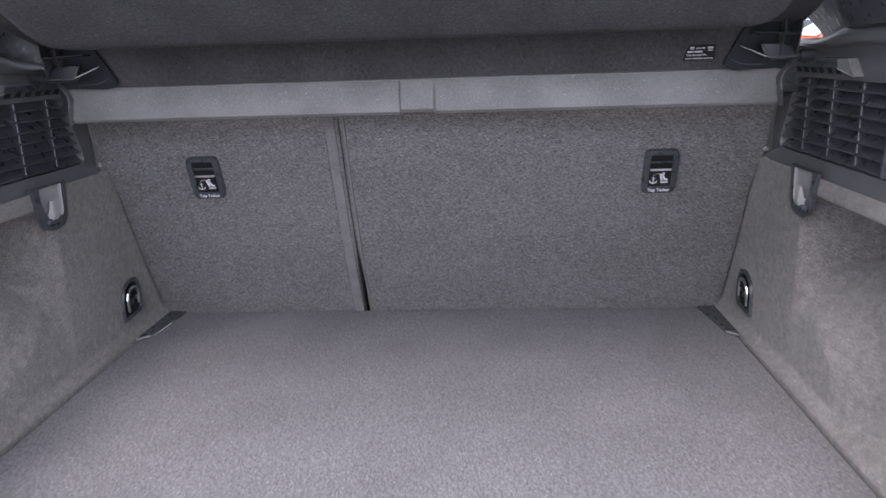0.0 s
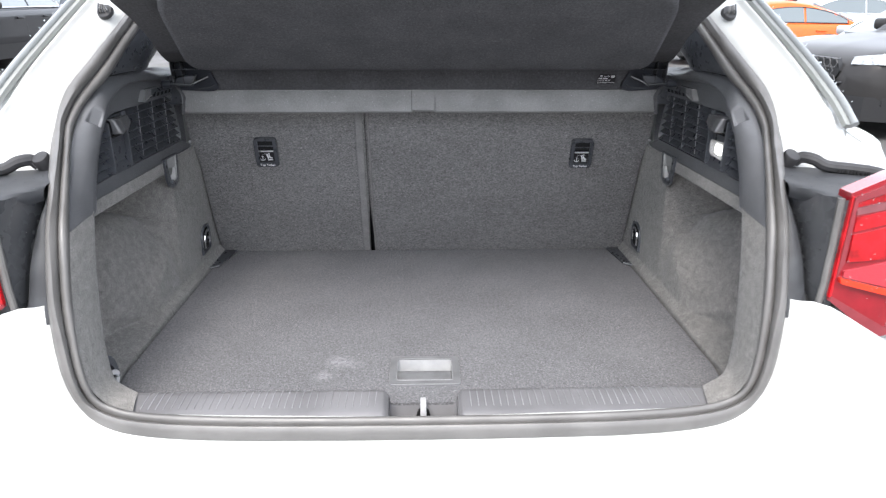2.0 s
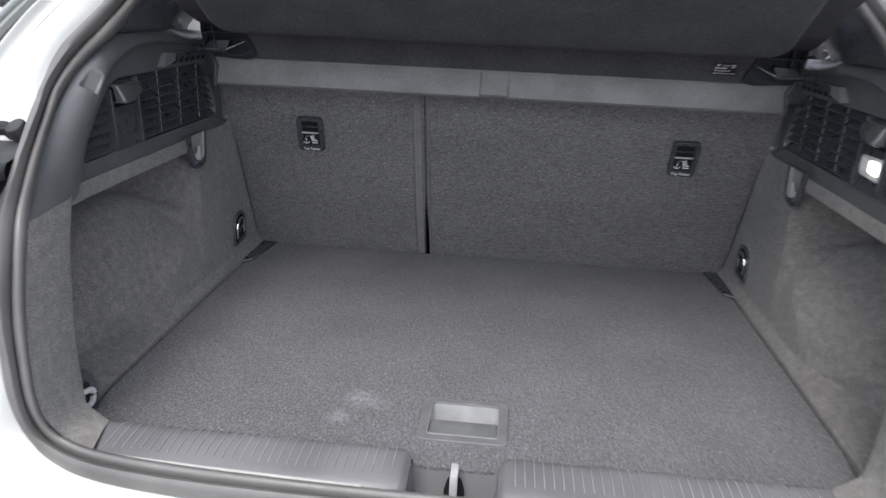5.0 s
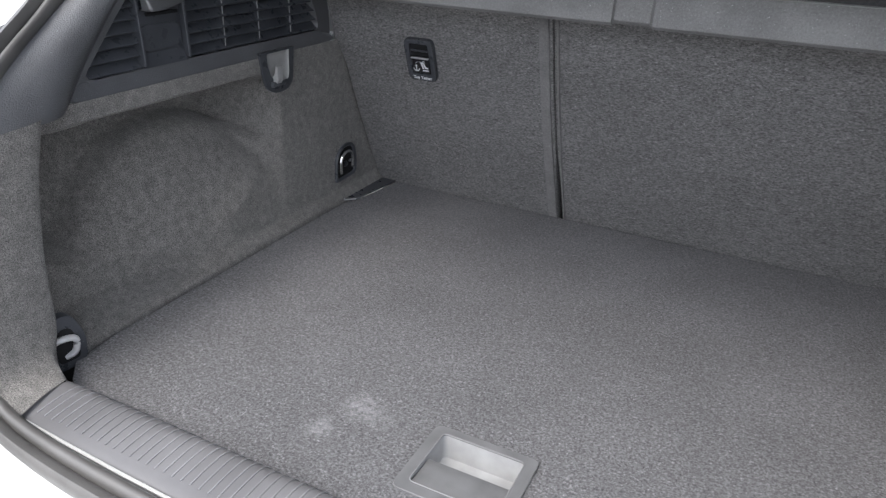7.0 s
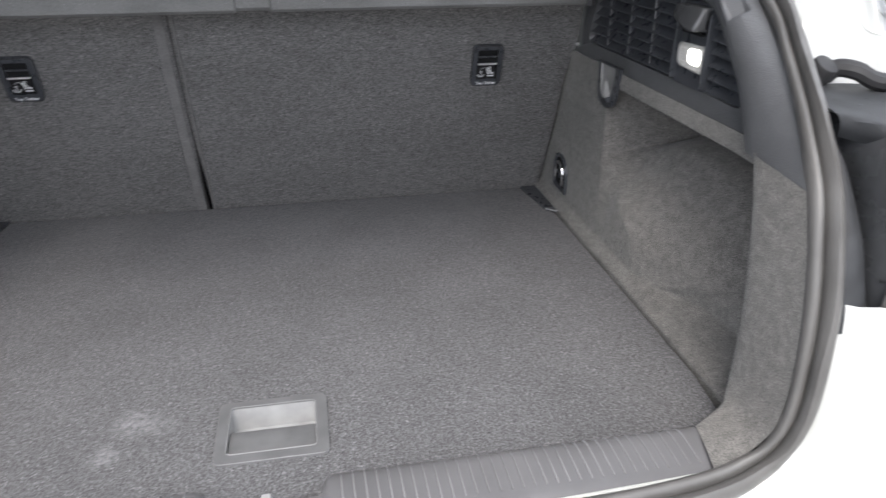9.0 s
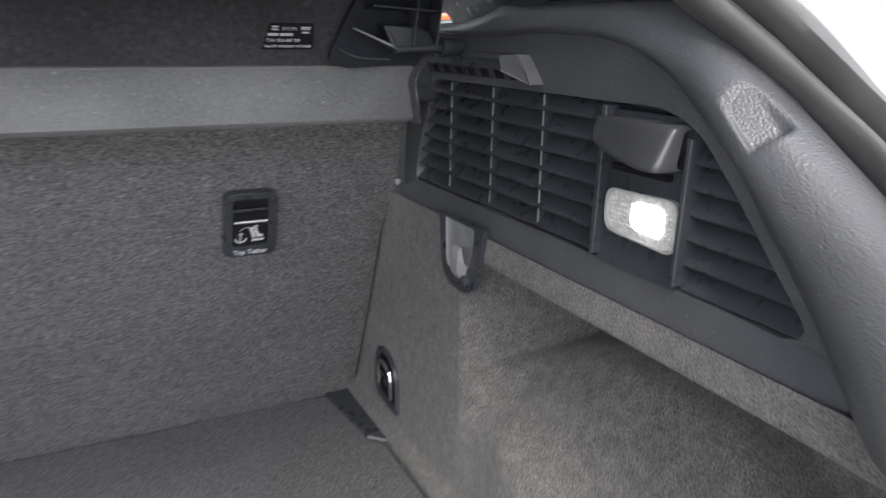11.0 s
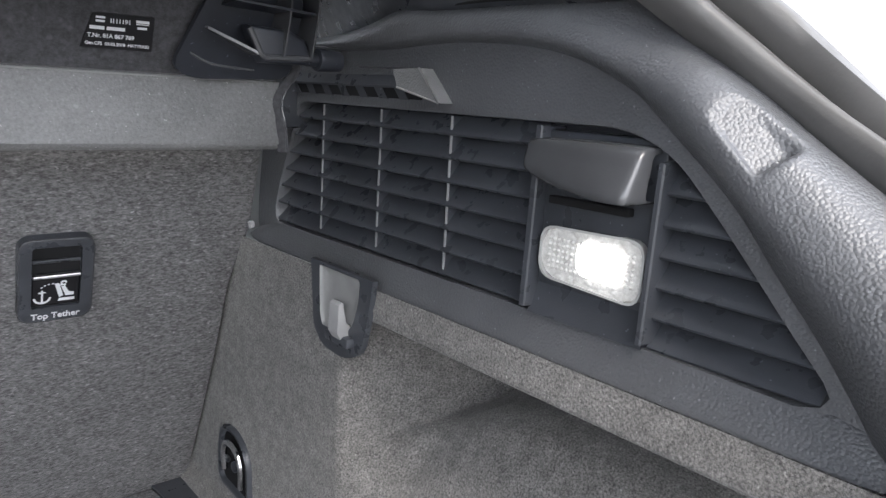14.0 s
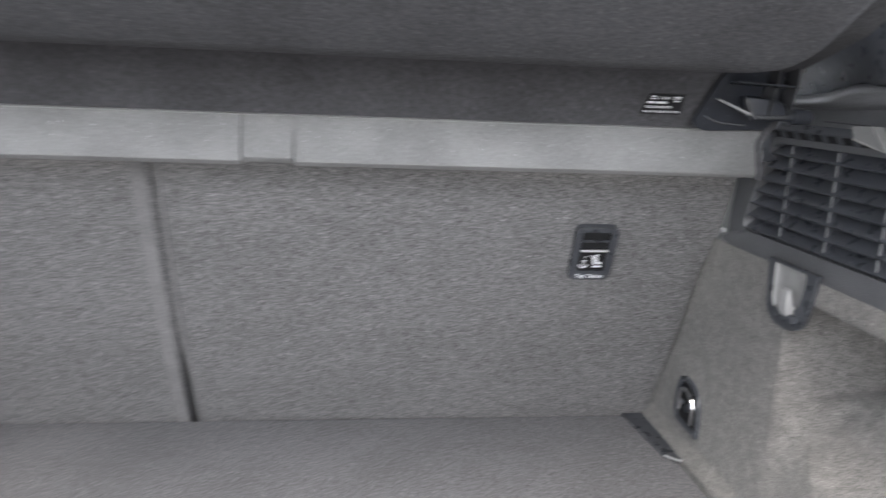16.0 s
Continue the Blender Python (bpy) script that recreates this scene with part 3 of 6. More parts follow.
for s in (1, -1):
    part("tail_cavity", grid(cav_rows), CAVITY, car, "glossy black plastic recess beside the tail lamp", s=s, sharp=60)
    part("cavity_column", grid(column_rows), LEDGE, car, "dull black column between seal and recess", s=s, sharp=60)
    part("cavity_ledge", grid(top_rows), LEDGE, car, "dull black ledge above the recess, with raindrops", s=s, sharp=50)
    part("lamp_gasket", tube([(0.5585, -0.8405, 1.038), (0.5565, -0.8415, 0.98), (0.5535, -0.8420, 0.92), (0.5490, -0.8420, 0.880)], 0.0050, 8), RUBBER, car, "grey rubber gasket beside the lamp", s=s)
    hose = spline([(0.578, -0.664, 1.052), (0.588, -0.668, 1.061), (0.602, -0.680, 1.060), (0.619, -0.688, 1.051), (0.655, -0.694, 1.0475), (0.688, -0.702, 1.0435), (0.700, -0.712, 1.038), (0.703, -0.718, 1.030)], 30)
    part("rubber_strip", tube(hose, 0.0092, 10), BUFFER, car, "black rubber strip above the tail lamp", s=s)
    for k in range(9):
        a = Vector(hose[13 + k])
        # near-black blocks on the surface stand for the shade in notches
        part("strip_notch", box(a + Vector((-0.0012, -0.0098, -0.007)), a + Vector((0.0012, -0.007, -0.001)), 0.0004, 1), SHADEBLACK, car, s=s)
    bf = part("buffer", cyl((0.565, -0.660, 1.044), (0.571, -0.676, 1.068), 0.0138, 0.0125, 20, 0.003), BUFFER, car, "round black rubber buffer", s=s)
    part("foot", cyl((0.563, -0.655, 1.036), (0.5655, -0.661, 1.046), 0.009, None, 16), GREYTAB, bf, "pale plastic foot", s=s)

# tail lamps
GLOWBAR = material("orange_red_lens", (0.80, 0.035, 0.01), 0.12, coat=1.0)


def lamp_y(x):
    return -0.846 + 1.6 * max(0.0, x - 0.60) ** 2


def lens(points, lift=0.0, n=6):
    """A curved lens: an outline in x and z, split into strips, set on the lamp's curved face."""
    bm = bmesh.new()
    vs = [bm.verts.new((x, 0, z)) for x, z in points]
    bm.faces.new(vs)
    for i in range(1, 10):
        x = 0.55 + 0.025 * i
        bmesh.ops.bisect_plane(bm, geom=bm.verts[:] + bm.edges[:] + bm.faces[:], plane_co=(x, 0, 0), plane_no=(1, 0, 0))
    top = bm.faces[:]
    r = bmesh.ops.extrude_face_region(bm, geom=top)
    front = [v for v in r["geom"] if isinstance(v, bmesh.types.BMVert)]
    for v in bm.verts:
        v.co.y = lamp_y(v.co.x) + 0.03
    for v in front:
        v.co.y = lamp_y(v.co.x) - lift
    return bm


for s in (1, -1):
    tl = part("tail_lamp", lens([(0.560, 0.896), (0.568, 1.046), (0.622, 1.070), (0.76, 1.090), (0.80, 0.93), (0.70, 0.845), (0.637, 0.836)]), DEEPRED, car, "red tail lamp, wet, with sharp folds", s=s, sharp=20)
    part("edge_light", lens([(0.5595, 0.900), (0.568, 1.043), (0.5702, 1.043), (0.5620, 0.903)], 0.004), REDLENS, tl, "bright red rim", s=s, sharp=20)
    part("lens_rim", lens([(0.5645, 0.925), (0.5725, 1.040), (0.620, 1.062), (0.76, 1.084), (0.76, 1.072), (0.622, 1.050), (0.5775, 1.034), (0.5735, 0.95)], 0.003), RIMPINK, tl, "clear pinkish rim of the lens", s=s, sharp=20)
    part("top_strip", lens([(0.579, 1.0335), (0.625, 1.0485), (0.76, 1.070), (0.76, 1.058), (0.627, 1.039), (0.579, 1.0275)], 0.001), REDLENS, tl, "bright red strip", s=s, sharp=20)
    part("smoked_lens", lens([(0.578, 1.026), (0.627, 1.037), (0.76, 1.056), (0.765, 1.040), (0.629, 1.026), (0.579, 1.0165)], 0.002), SMOKED, tl, "smoked brownish upper lens", s=s, sharp=20)
    part("upper_lens", lens([(0.5795, 1.014), (0.630, 1.023), (0.765, 1.037), (0.77, 1.012), (0.633, 1.006), (0.579, 0.993)], 0.0016), REDLENS, tl, "red upper lens", s=s, sharp=20)
    part("lower_lens", lens([(0.5785, 0.989), (0.633, 1.001), (0.77, 1.008), (0.775, 0.962), (0.643, 0.955), (0.5765, 0.951)], 0.003), REDLENS, tl, "bright red lens", s=s, sharp=20)
    part("reflector", lens([(0.5745, 0.938), (0.590, 0.941), (0.643, 0.951), (0.78, 0.958), (0.785, 0.902), (0.650, 0.911), (0.5735, 0.930)], 0.004), CLEARRED, tl, "pale red reflector", s=s, sharp=20)
    part("light_bar", lens([(0.569, 0.929), (0.573, 0.9285), (0.651, 0.908), (0.785, 0.900), (0.786, 0.890), (0.652, 0.899), (0.571, 0.921)], 0.007), GLOWBAR, tl, "bright orange-red bar", s=s, sharp=20)
    part("lower_rim", lens([(0.559, 0.896), (0.566, 0.900), (0.648, 0.853), (0.70, 0.862), (0.70, 0.846), (0.637, 0.838)], 0.003), RIMPINK, tl, "clear pinkish lower rim", s=s, sharp=20)
    part("clear_lens", lens([(0.652, 0.857), (0.70, 0.885), (0.74, 0.90), (0.745, 0.882), (0.70, 0.864)], 0.004), GREYTAB, tl, "pale clear lens", s=s, sharp=20)
    # strut ball and cable grommet on the pillar
    g = part("grommet", cyl((0.546, -0.425, 1.272), (0.547, -0.432, 1.277), 0.0145, 0.013, 18, 0.002), BUFFER, car, "black crinkled rubber plug on the pillar", s=s)
    for k in range(5):
        q = spline([(0.5365 + 0.005 * k, -0.432 - 0.001 * (k % 2), 1.269 + 0.001 * k), (0.539 + 0.004 * k, -0.4375, 1.277), (0.542 + 0.003 * k, -0.4345, 1.285 + 0.001 * k)], 8)
        part("crease", tube(q, 0.0016, 6), RUBBER if k % 2 else SATIN, g, s=s)

# raindrops on the tail lamps and the pillar blades
rng = random.Random(5)
for s in (1, -1):
    bm = bmesh.new()
    for k in range(40):
        x, z, r = rng.uniform(0.572, 0.68), rng.uniform(0.87, 1.05), rng.uniform(0.0006, 0.0014)
        bmesh.ops.create_icosphere(bm, subdivisions=1, radius=r, matrix=Matrix.Translation((x, lamp_y(x) - 0.0075, z)) @ Matrix.Diagonal((1, 0.5, 1.15, 1)))
    for k in range(60):
        q = Vector(cav_rows[rng.randrange(6, 29)][rng.randrange(6, 32)]) if k % 3 else Vector(top_rows[rng.randrange(6, 17)][rng.randrange(2, 12)])
        bmesh.ops.create_icosphere(bm, subdivisions=1, radius=rng.uniform(0.0007, 0.0016), matrix=Matrix.Translation(q) @ Matrix.Diagonal((1, 0.8, 1.5 if k % 3 else 0.6, 1)))
    for k in range(30):
        p = Vector(BLADE_LINE[rng.randrange(2, 22)])
        bmesh.ops.create_icosphere(bm, subdivisions=1, radius=rng.uniform(0.0006, 0.0014), matrix=Matrix.Translation(p + Vector((-0.003 + rng.uniform(-0.003, 0.003), -0.0064, 0.001 + rng.uniform(-0.003, 0.003)))))
    tagged(part("raindrop", bm, WINDOW, car, "clear raindrops", s=s), kind="stuff")

# ---- boot: seat backrests ----
EDGEFELT = material("edge_strip_felt", (0.185, 0.182, 0.182), 0.8, grain=0.2, scale=500, blotch=0.1, blotch_scale=40)


def seat_y(z):
    return -0.40 * (z - FLOOR) - 0.012 * math.sin(math.pi * min(max((z - FLOOR) / 0.42, 0), 1))


def backrest(name, x0, x1, label):
    zs = np.linspace(0.66, 1.16, 26)
    t = empty(name, ((x0 + x1) / 2, 0.03, 0.66), label, "seat backrest", "rear seat backrests")
    rows = []
    r = 0.005
    xa, xb = x0, x1
    for z in zs:
        y = seat_y(z)
        open_by = 0.0045 * (1 - smoothstep(0.72, 0.86, z))
        high = 0.011 * smoothstep(0.94, 1.0, z)
        x0, x1 = xa + (open_by if xa > -0.3 else -high), xb - (open_by if xb < 0.3 else -high)
        rows.append([(x0 + 0.004, y + 0.06, z), (x0, y + r, z), (x0 + 0.25 * r, y + 0.35 * r, z), (x0 + r, y, z)]
                    + [(x, y - 0.002 * math.sin(9 * x + 7 * z), z) for x in np.linspace(x0 + 0.03, x1 - 0.03, 14)]
                    + [(x1 - r, y, z), (x1 - 0.25 * r, y + 0.35 * r, z), (x1, y + r, z), (x1 - 0.004, y + 0.06, z)])
    part("felt_panel", grid(rows, close_v=True), SEATFELT, t, "grey felt back panel")
    return t


SPLIT = -0.127
left_back = backrest("seat_backrest", -0.5105, SPLIT - 0.0003, "narrow rear seat backrest covered in grey felt")
right_back = backrest("seat_backrest", SPLIT + 0.0003, 0.5110, "wide rear seat backrest covered in grey felt")
for x0, x1, owner in ((SPLIT - 0.022, SPLIT - 0.005, left_back), (SPLIT + 0.005, SPLIT + 0.010, right_back)):
    rows = [[(a, seat_y(z) + d, z) for a, d in ((x0, 0.001), (x0 + 0.0012, -0.0035), (x1 - 0.0012, -0.0035), (x1, 0.001))] for z in np.linspace(0.70, 1.10, 18)]
    part("edge_trim", grid(rows), EDGEFELT, owner, "raised edge strip of the backrest")

# near-black sheets stand in for the shade in the gaps round the backrests
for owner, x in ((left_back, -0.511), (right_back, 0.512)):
    part("gap_backing", grid([[(x + d, seat_y(z) + 0.035, z) for d in (-0.012, 0.012)] for z in np.linspace(0.66, 1.12, 8)]), SHADEBLACK, owner, "dark sheet for the shade beside the backrest")
part("gap_backing", box((SPLIT - 0.03, 0.0, 0.66), (SPLIT + 0.03, 0.004, 1.0), 0, 1, Matrix(((1, 0, 0, 0), (0, 1, -0.4, 0.04 + 0.28), (0, 0, 1, 0), (0, 0, 0, 1)))), SHADEBLACK, right_back, "dark sheet for the shade between the backrests")


def tether(owner, cx, cz):
    """Anchor recess with its bezel, on the sloping backrest."""
    m = Matrix.Translation((cx, seat_y(cz) - 0.003, cz)) @ Matrix.Rotation(math.atan(0.37), 4, "X")

    def place(u, v, w):
        return m @ Vector((u, -w, v))
    t = empty("tether_anchor", tuple(m.translation), "black plastic anchor bezel with white print, in the felt backrest", "anchor", "tether anchors")
    out = rounded([(-0.0258, -0.0368), (0.0258, -0.0368), (0.0258, 0.0368), (-0.0258, 0.0368)], 0.010)
    inn = rounded([(-0.017, -0.024), (0.017, -0.024), (0.017, 0.030), (-0.017, 0.030)], 0.003)
    rows = [[place(u, v, w) for u, v in ring] for ring, w in ((out, -0.006), (out, 0.003), ([(u * 0.96, v * 0.97) for u, v in out], 0.004), (inn, 0.004), (inn, -0.006))]
    part("bezel", grid(rows, close_v=True), PLASTIC, t, sharp=40)
    part("bezel_edge", add_tube(bmesh.new(), [place(u * 0.985, v * 0.985, 0.0034) for u, v in out], circle(0.0007, 6), (0, -1, 0), closed=True), SATIN, t, "paler edge of the bezel")
    # flat near-black sheet, the shade of a deep opening put into its colour
    part("recess", add_prism(bmesh.new(), [place(u, v, 0.0006) for u, v in rounded([(-0.0175, -0.0245), (0.0175, -0.0245), (0.0175, 0.0305), (-0.0175, 0.0305)], 0.002)], (0, 0.0004, 0)), SHADEBLACK, t, "flat dark patch for the shade in the opening")
    part("flap", box((-0.0165, -0.0028, -0.0235), (0.0165, -0.0008, 0.004), 0.001, 1, m), LABEL, t, "black flap with white print")
    part("bar", box((-0.0165, -0.006, 0.0035), (0.0165, -0.0015, 0.0062), 0.0008, 1, m), METAL, t, "bright metal bar")
    part("shelf_edge", box((-0.0165, -0.0035, 0.016), (0.0165, -0.001, 0.0185), 0.0006, 1, m), PLASTIC, t)
    # anchor and seat symbol
    bm = bmesh.new()
    sym = Matrix(m) @ Matrix.Translation((0, -0.0032, -0.011))
    def flat(pts):
        add_prism(bm, [sym @ Vector((u, 0, v)) for u, v in pts], sym.to_3x3() @ Vector((0, -0.0003, 0)))
    def stroke(pts, w):
        """A flat line of even width through points."""
        q = np.array(pts, float)
        d = np.gradient(q, axis=0)
        n = np.stack([-d[:, 1], d[:, 0]], 1) / np.maximum(np.linalg.norm(d, axis=1), 1e-9)[:, None]
        flat([tuple(v) for v in q + n * w / 2] + [tuple(v) for v in (q - n * w / 2)[::-1]])
    stroke([(-0.0095 + 0.0055 * math.cos(a), -0.0035 + 0.0050 * math.sin(a)) for a in np.linspace(math.pi * 1.02, math.pi * 1.98, 11)], 0.0016)
    stroke([(-0.0095, -0.0080), (-0.0095, 0.0030)], 0.0014)
    stroke([(-0.0120, 0.0010), (-0.0070, 0.0010)], 0.0010)
    for a in np.linspace(2.6, 0.9, 6):
        stroke([(-0.0030 + 0.0085 * math.cos(a), 0.0015 + 0.0070 * math.sin(a)), (-0.0030 + 0.0085 * math.cos(a - 0.18), 0.0015 + 0.0070 * math.sin(a - 0.18))], 0.0009)
    flat([(-0.0012, 0.0080), (0.0018, 0.0085), (0.0050, -0.0030), (0.0022, -0.0045)])
    flat([(0.0022, -0.0055), (0.0130, -0.0055), (0.0130, -0.0080), (0.0014, -0.0080)])
    flat([(0.0035, 0.0050), (0.0062, 0.0055), (0.0088, 0.0000), (0.0125, -0.0010), (0.0125, -0.0036), (0.0066, -0.0034)])
    stroke([(0.0052 + 0.0017 * math.cos(a), 0.0082 + 0.0017 * math.sin(a)) for a in np.linspace(0, 5.6, 9)], 0.0014)
    part("symbol", bm, WHITEINK, t, "white anchor and seat symbol", smooth=False)
    lm = m @ Matrix.Translation((0, -0.0044, -0.0335)) @ Matrix.Rotation(radians(90), 4, "X")
    writing("writing", "Top Tether", 0.0072, lm, WHITEINK, t)
    return t


tether(left_back, -0.353, 0.9745)
tether(right_back, 0.3665, 0.9685)

# ---- load floor ----
floor_thing = empty("load_floor", (0, -0.4, 0.665), "dark grey carpeted load floor with a recessed handle", "boot floor")
HAN = (-0.053, 0.059, -0.711, -0.620)
outline = [(-0.469, -0.004), (0.471, -0.004), (0.483, -0.124), (0.4965, -0.141), (0.4955, -0.66), (0.488, -0.725), (0.46, -0.752), (0.42, -0.766), (0.062, -0.768), (0.050, -0.771), (-0.050, -0.771), (-0.062, -0.768),
           (-0.42, -0.766), (-0.46, -0.752), (-0.488, -0.725), (-0.4955, -0.66), (-0.4965, -0.141), (-0.483, -0.124)]
bm = bmesh.new()
hole = rounded([(HAN[0], HAN[2]), (HAN[1], HAN[2]), (HAN[1], HAN[3]), (HAN[0], HAN[3])], 0.010, 4)
ring_a = [bm.verts.new((x, y, FLOOR)) for x, y in outline]
ring_b = [bm.verts.new((x, y, FLOOR)) for x, y in hole]
edges = [bm.edges.new((r[i], r[(i + 1) % len(r)])) for r in (ring_a, ring_b) for i in range(len(r))]
bmesh.ops.triangle_fill(bm, edges=edges, use_beauty=True)
ext = bmesh.ops.extrude_edge_only(bm, edges=[e for e in edges if e.is_valid])
for v in ext["geom"]:
    if isinstance(v, bmesh.types.BMVert):
        v.co.z -= 0.03
        v.co.x *= 0.999
part("carpet", bm, CARPET, floor_thing, smooth=True, sharp=50)
# handle: frame, cup and lifting tab
SATINGREY = material("handle_plastic", (0.150, 0.153, 0.158), 0.36, blotch=0.12, blotch_scale=30, bump=0.1, bump_scale=800, rough_var=0.06)
CUPGREY = material("handle_cup", (0.34, 0.345, 0.35), 0.45, blotch=0.1, blotch_scale=40)
hx, hy = (HAN[0] + HAN[1]) / 2 - 0.0003, (HAN[2] + HAN[3]) / 2 - 0.002
hp = lambda u, v, w: Vector((hx + u, hy + v, FLOOR + w))
fo = rounded([(-0.0585, -0.0505), (0.0585, -0.0505), (0.0585, 0.0500), (-0.0585, 0.0500)], 0.009)
fi = rounded([(-0.0465, -0.0380), (0.0465, -0.0380), (0.0465, 0.0405), (-0.0465, 0.0405)], 0.006)
handle = part("handle_frame", frame_bm(fo, fi, hp, 0.0035, 0.0018), SATINGREY, floor_thing, "dark grey plastic handle frame", sharp=40)
for ring_line, lift in ((fo, 0.0028), (fi, 0.0034)):
    # pale tubes carry the glossy highlight along the frame's edges
    part("frame_edge", add_tube(bmesh.new(), [hp(u * 0.992, v * 0.992, lift) for u, v in ring_line], circle(0.0008, 6), closed=True), WORNLIT, handle, "worn pale edge of the frame, its gloss put into the colour")
part("cup", grid([[hp(u, v, 0.001) for u, v in fi], [hp(u * 0.96, v * 0.95, -0.026) for u, v in fi], [hp(u * 0.5, v * 0.5, -0.027) for u, v in fi], [hp(0.01 * u, 0.01 * v, -0.027) for u, v in fi]], close_v=True), CUPGREY, handle, "pale grey recess of the handle", sharp=40)
part("lifting_tab", box((hx - 0.0455, hy - 0.0375, FLOOR - 0.006), (hx + 0.0455, hy + 0.003, FLOOR - 0.0005), 0.002), SATINGREY, handle, "dark lifting tab")
# corner flaps beside the backrests
for s in (1, -1):
    bm = prism([(0.471, 0.004, 0.7005), (0.512, 0.004, 0.7005), (0.5085, -0.128, 0.7005), (0.4995, -0.141, 0.7005), (0.483, -0.124, 0.7005)], (0, 0, 0.0025), 0.0008, 1)
    fl = part("corner_flap", bm, PLASTIC, floor_thing, "black plastic corner flap", s=s)
    part("edge_strip", tube([(0.484, -0.125, 0.703), (0.4995, -0.141, 0.703), (0.506, -0.131, 0.704)], 0.0015, 6), GREYTAB, fl, "pale worn edge", s=s)

# ---- side trims ----
def carpet_x(y, z):
    """Inner face of the felt side wall: a pocket, the wheel arch inside it and a ledge below."""
    edge = float(np.interp(z, [0.70, 0.714, 0.766, 0.848], [-0.430, -0.426, -0.413, -0.283]))
    run = max(0.0, edge - y)
    inner = 0.050 * (1 - math.exp(-run * run / (run + 0.05) / 0.075))
    hollow = 0.132 * smoothstep(0.0, 0.06, -0.285 - y) * (1 - smoothstep(0.948, 0.968, z))
    # the arch swells out of the hollow like a quarter round
    r = math.hypot(y + 0.437, z - 0.712)
    u = min(max((0.205 - r) / 0.105, 0.0), 1.0)
    k = math.sqrt(1 - (1 - u) ** 2) * smoothstep(0.0, 0.08, u)
    d = hollow + (inner - hollow) * k
    d -= 0.0055 * math.exp(-((r - 0.190) / 0.009) ** 2) * smoothstep(0.0, 0.03, hollow - inner)
    back = max(0.0, -0.446 - y)
    line = 0.703 + 0.435 * back
    d += (inner + 0.012 * smoothstep(0.0, 0.12, back) - d) * (1 - smoothstep(line - 0.020, line + 0.016, z))
    d -= 0.0034 * math.exp(-((z - line - 0.004) / 0.008) ** 2) * smoothstep(0.0, 0.05, back)
    flare = 1 - smoothstep(0.702, 0.724, z)
    return 0.514 + d * (1 - flare) - 0.012 * flare + 0.03 * max(0.0, z - 0.96)


# edge of the carpeted rear lip: fold line inside, and the seal side
LIP = [
    [(0.590, -0.690, 0.990), (0.535, -0.694, 0.990), (0.496, -0.700, 0.990), (0.488, -0.708, 0.989), (0.487, -0.75, 0.986), (0.487, -0.790, 0.982)],
    [(0.590, -0.704, 0.92), (0.535, -0.710, 0.92), (0.494, -0.720, 0.92), (0.486, -0.730, 0.92), (0.484, -0.77, 0.922), (0.482, -0.816, 0.925)],
    [(0.590, -0.712, 0.84), (0.535, -0.720, 0.84), (0.494, -0.731, 0.84), (0.486, -0.741, 0.84), (0.481, -0.785, 0.842), (0.477, -0.836, 0.846)],
    [(0.580, -0.715, 0.77), (0.530, -0.724, 0.77), (0.490, -0.737, 0.77), (0.483, -0.746, 0.77), (0.474, -0.79, 0.776), (0.468, -0.845, 0.782)],
    [(0.560, -0.720, 0.728), (0.515, -0.730, 0.732), (0.482, -0.747, 0.743), (0.474, -0.755, 0.747), (0.463, -0.80, 0.750), (0.456, -0.840, 0.750)],
    [(0.540, -0.728, 0.690), (0.500, -0.740, 0.698), (0.464, -0.764, 0.730), (0.456, -0.771, 0.737), (0.444, -0.81, 0.739), (0.438, -0.840, 0.737)],
    [(0.500, -0.740, 0.680), (0.465, -0.752, 0.690), (0.436, -0.775, 0.720), (0.429, -0.780, 0.728), (0.421, -0.81, 0.732), (0.414, -0.842, 0.730)],
]
GR_Z0, GR_Z1 = 1.008, 1.110
PANEL_LOW = 0.988
GRILLE = [(-0.160, GR_Z0), (-0.166, 1.034), (-0.201, GR_Z1), (-0.505, GR_Z1), (-0.532, 1.100), (-0.560, 1.072), (-0.592, 1.037), (-0.614, 1.014), (-0.606, 1.006), (-0.53, GR_Z0)]
XP = 0.528
# dish of the stop on the pillar trim: its middle, the way down the crest, across and outwards
DISH, DISH_U = Vector((0.5275, -0.5670, 1.1140)), Vector((0.09, -0.68, -0.72)).normalized()
DISH_N = Vector((-0.66, -0.46, 0.60)).normalized()
DISH_N = (DISH_N - DISH_U * DISH_N.dot(DISH_U)).normalized()
DISH_V = DISH_N.cross(DISH_U) if DISH_N.cross(DISH_U).x > 0 else DISH_U.cross(DISH_N)


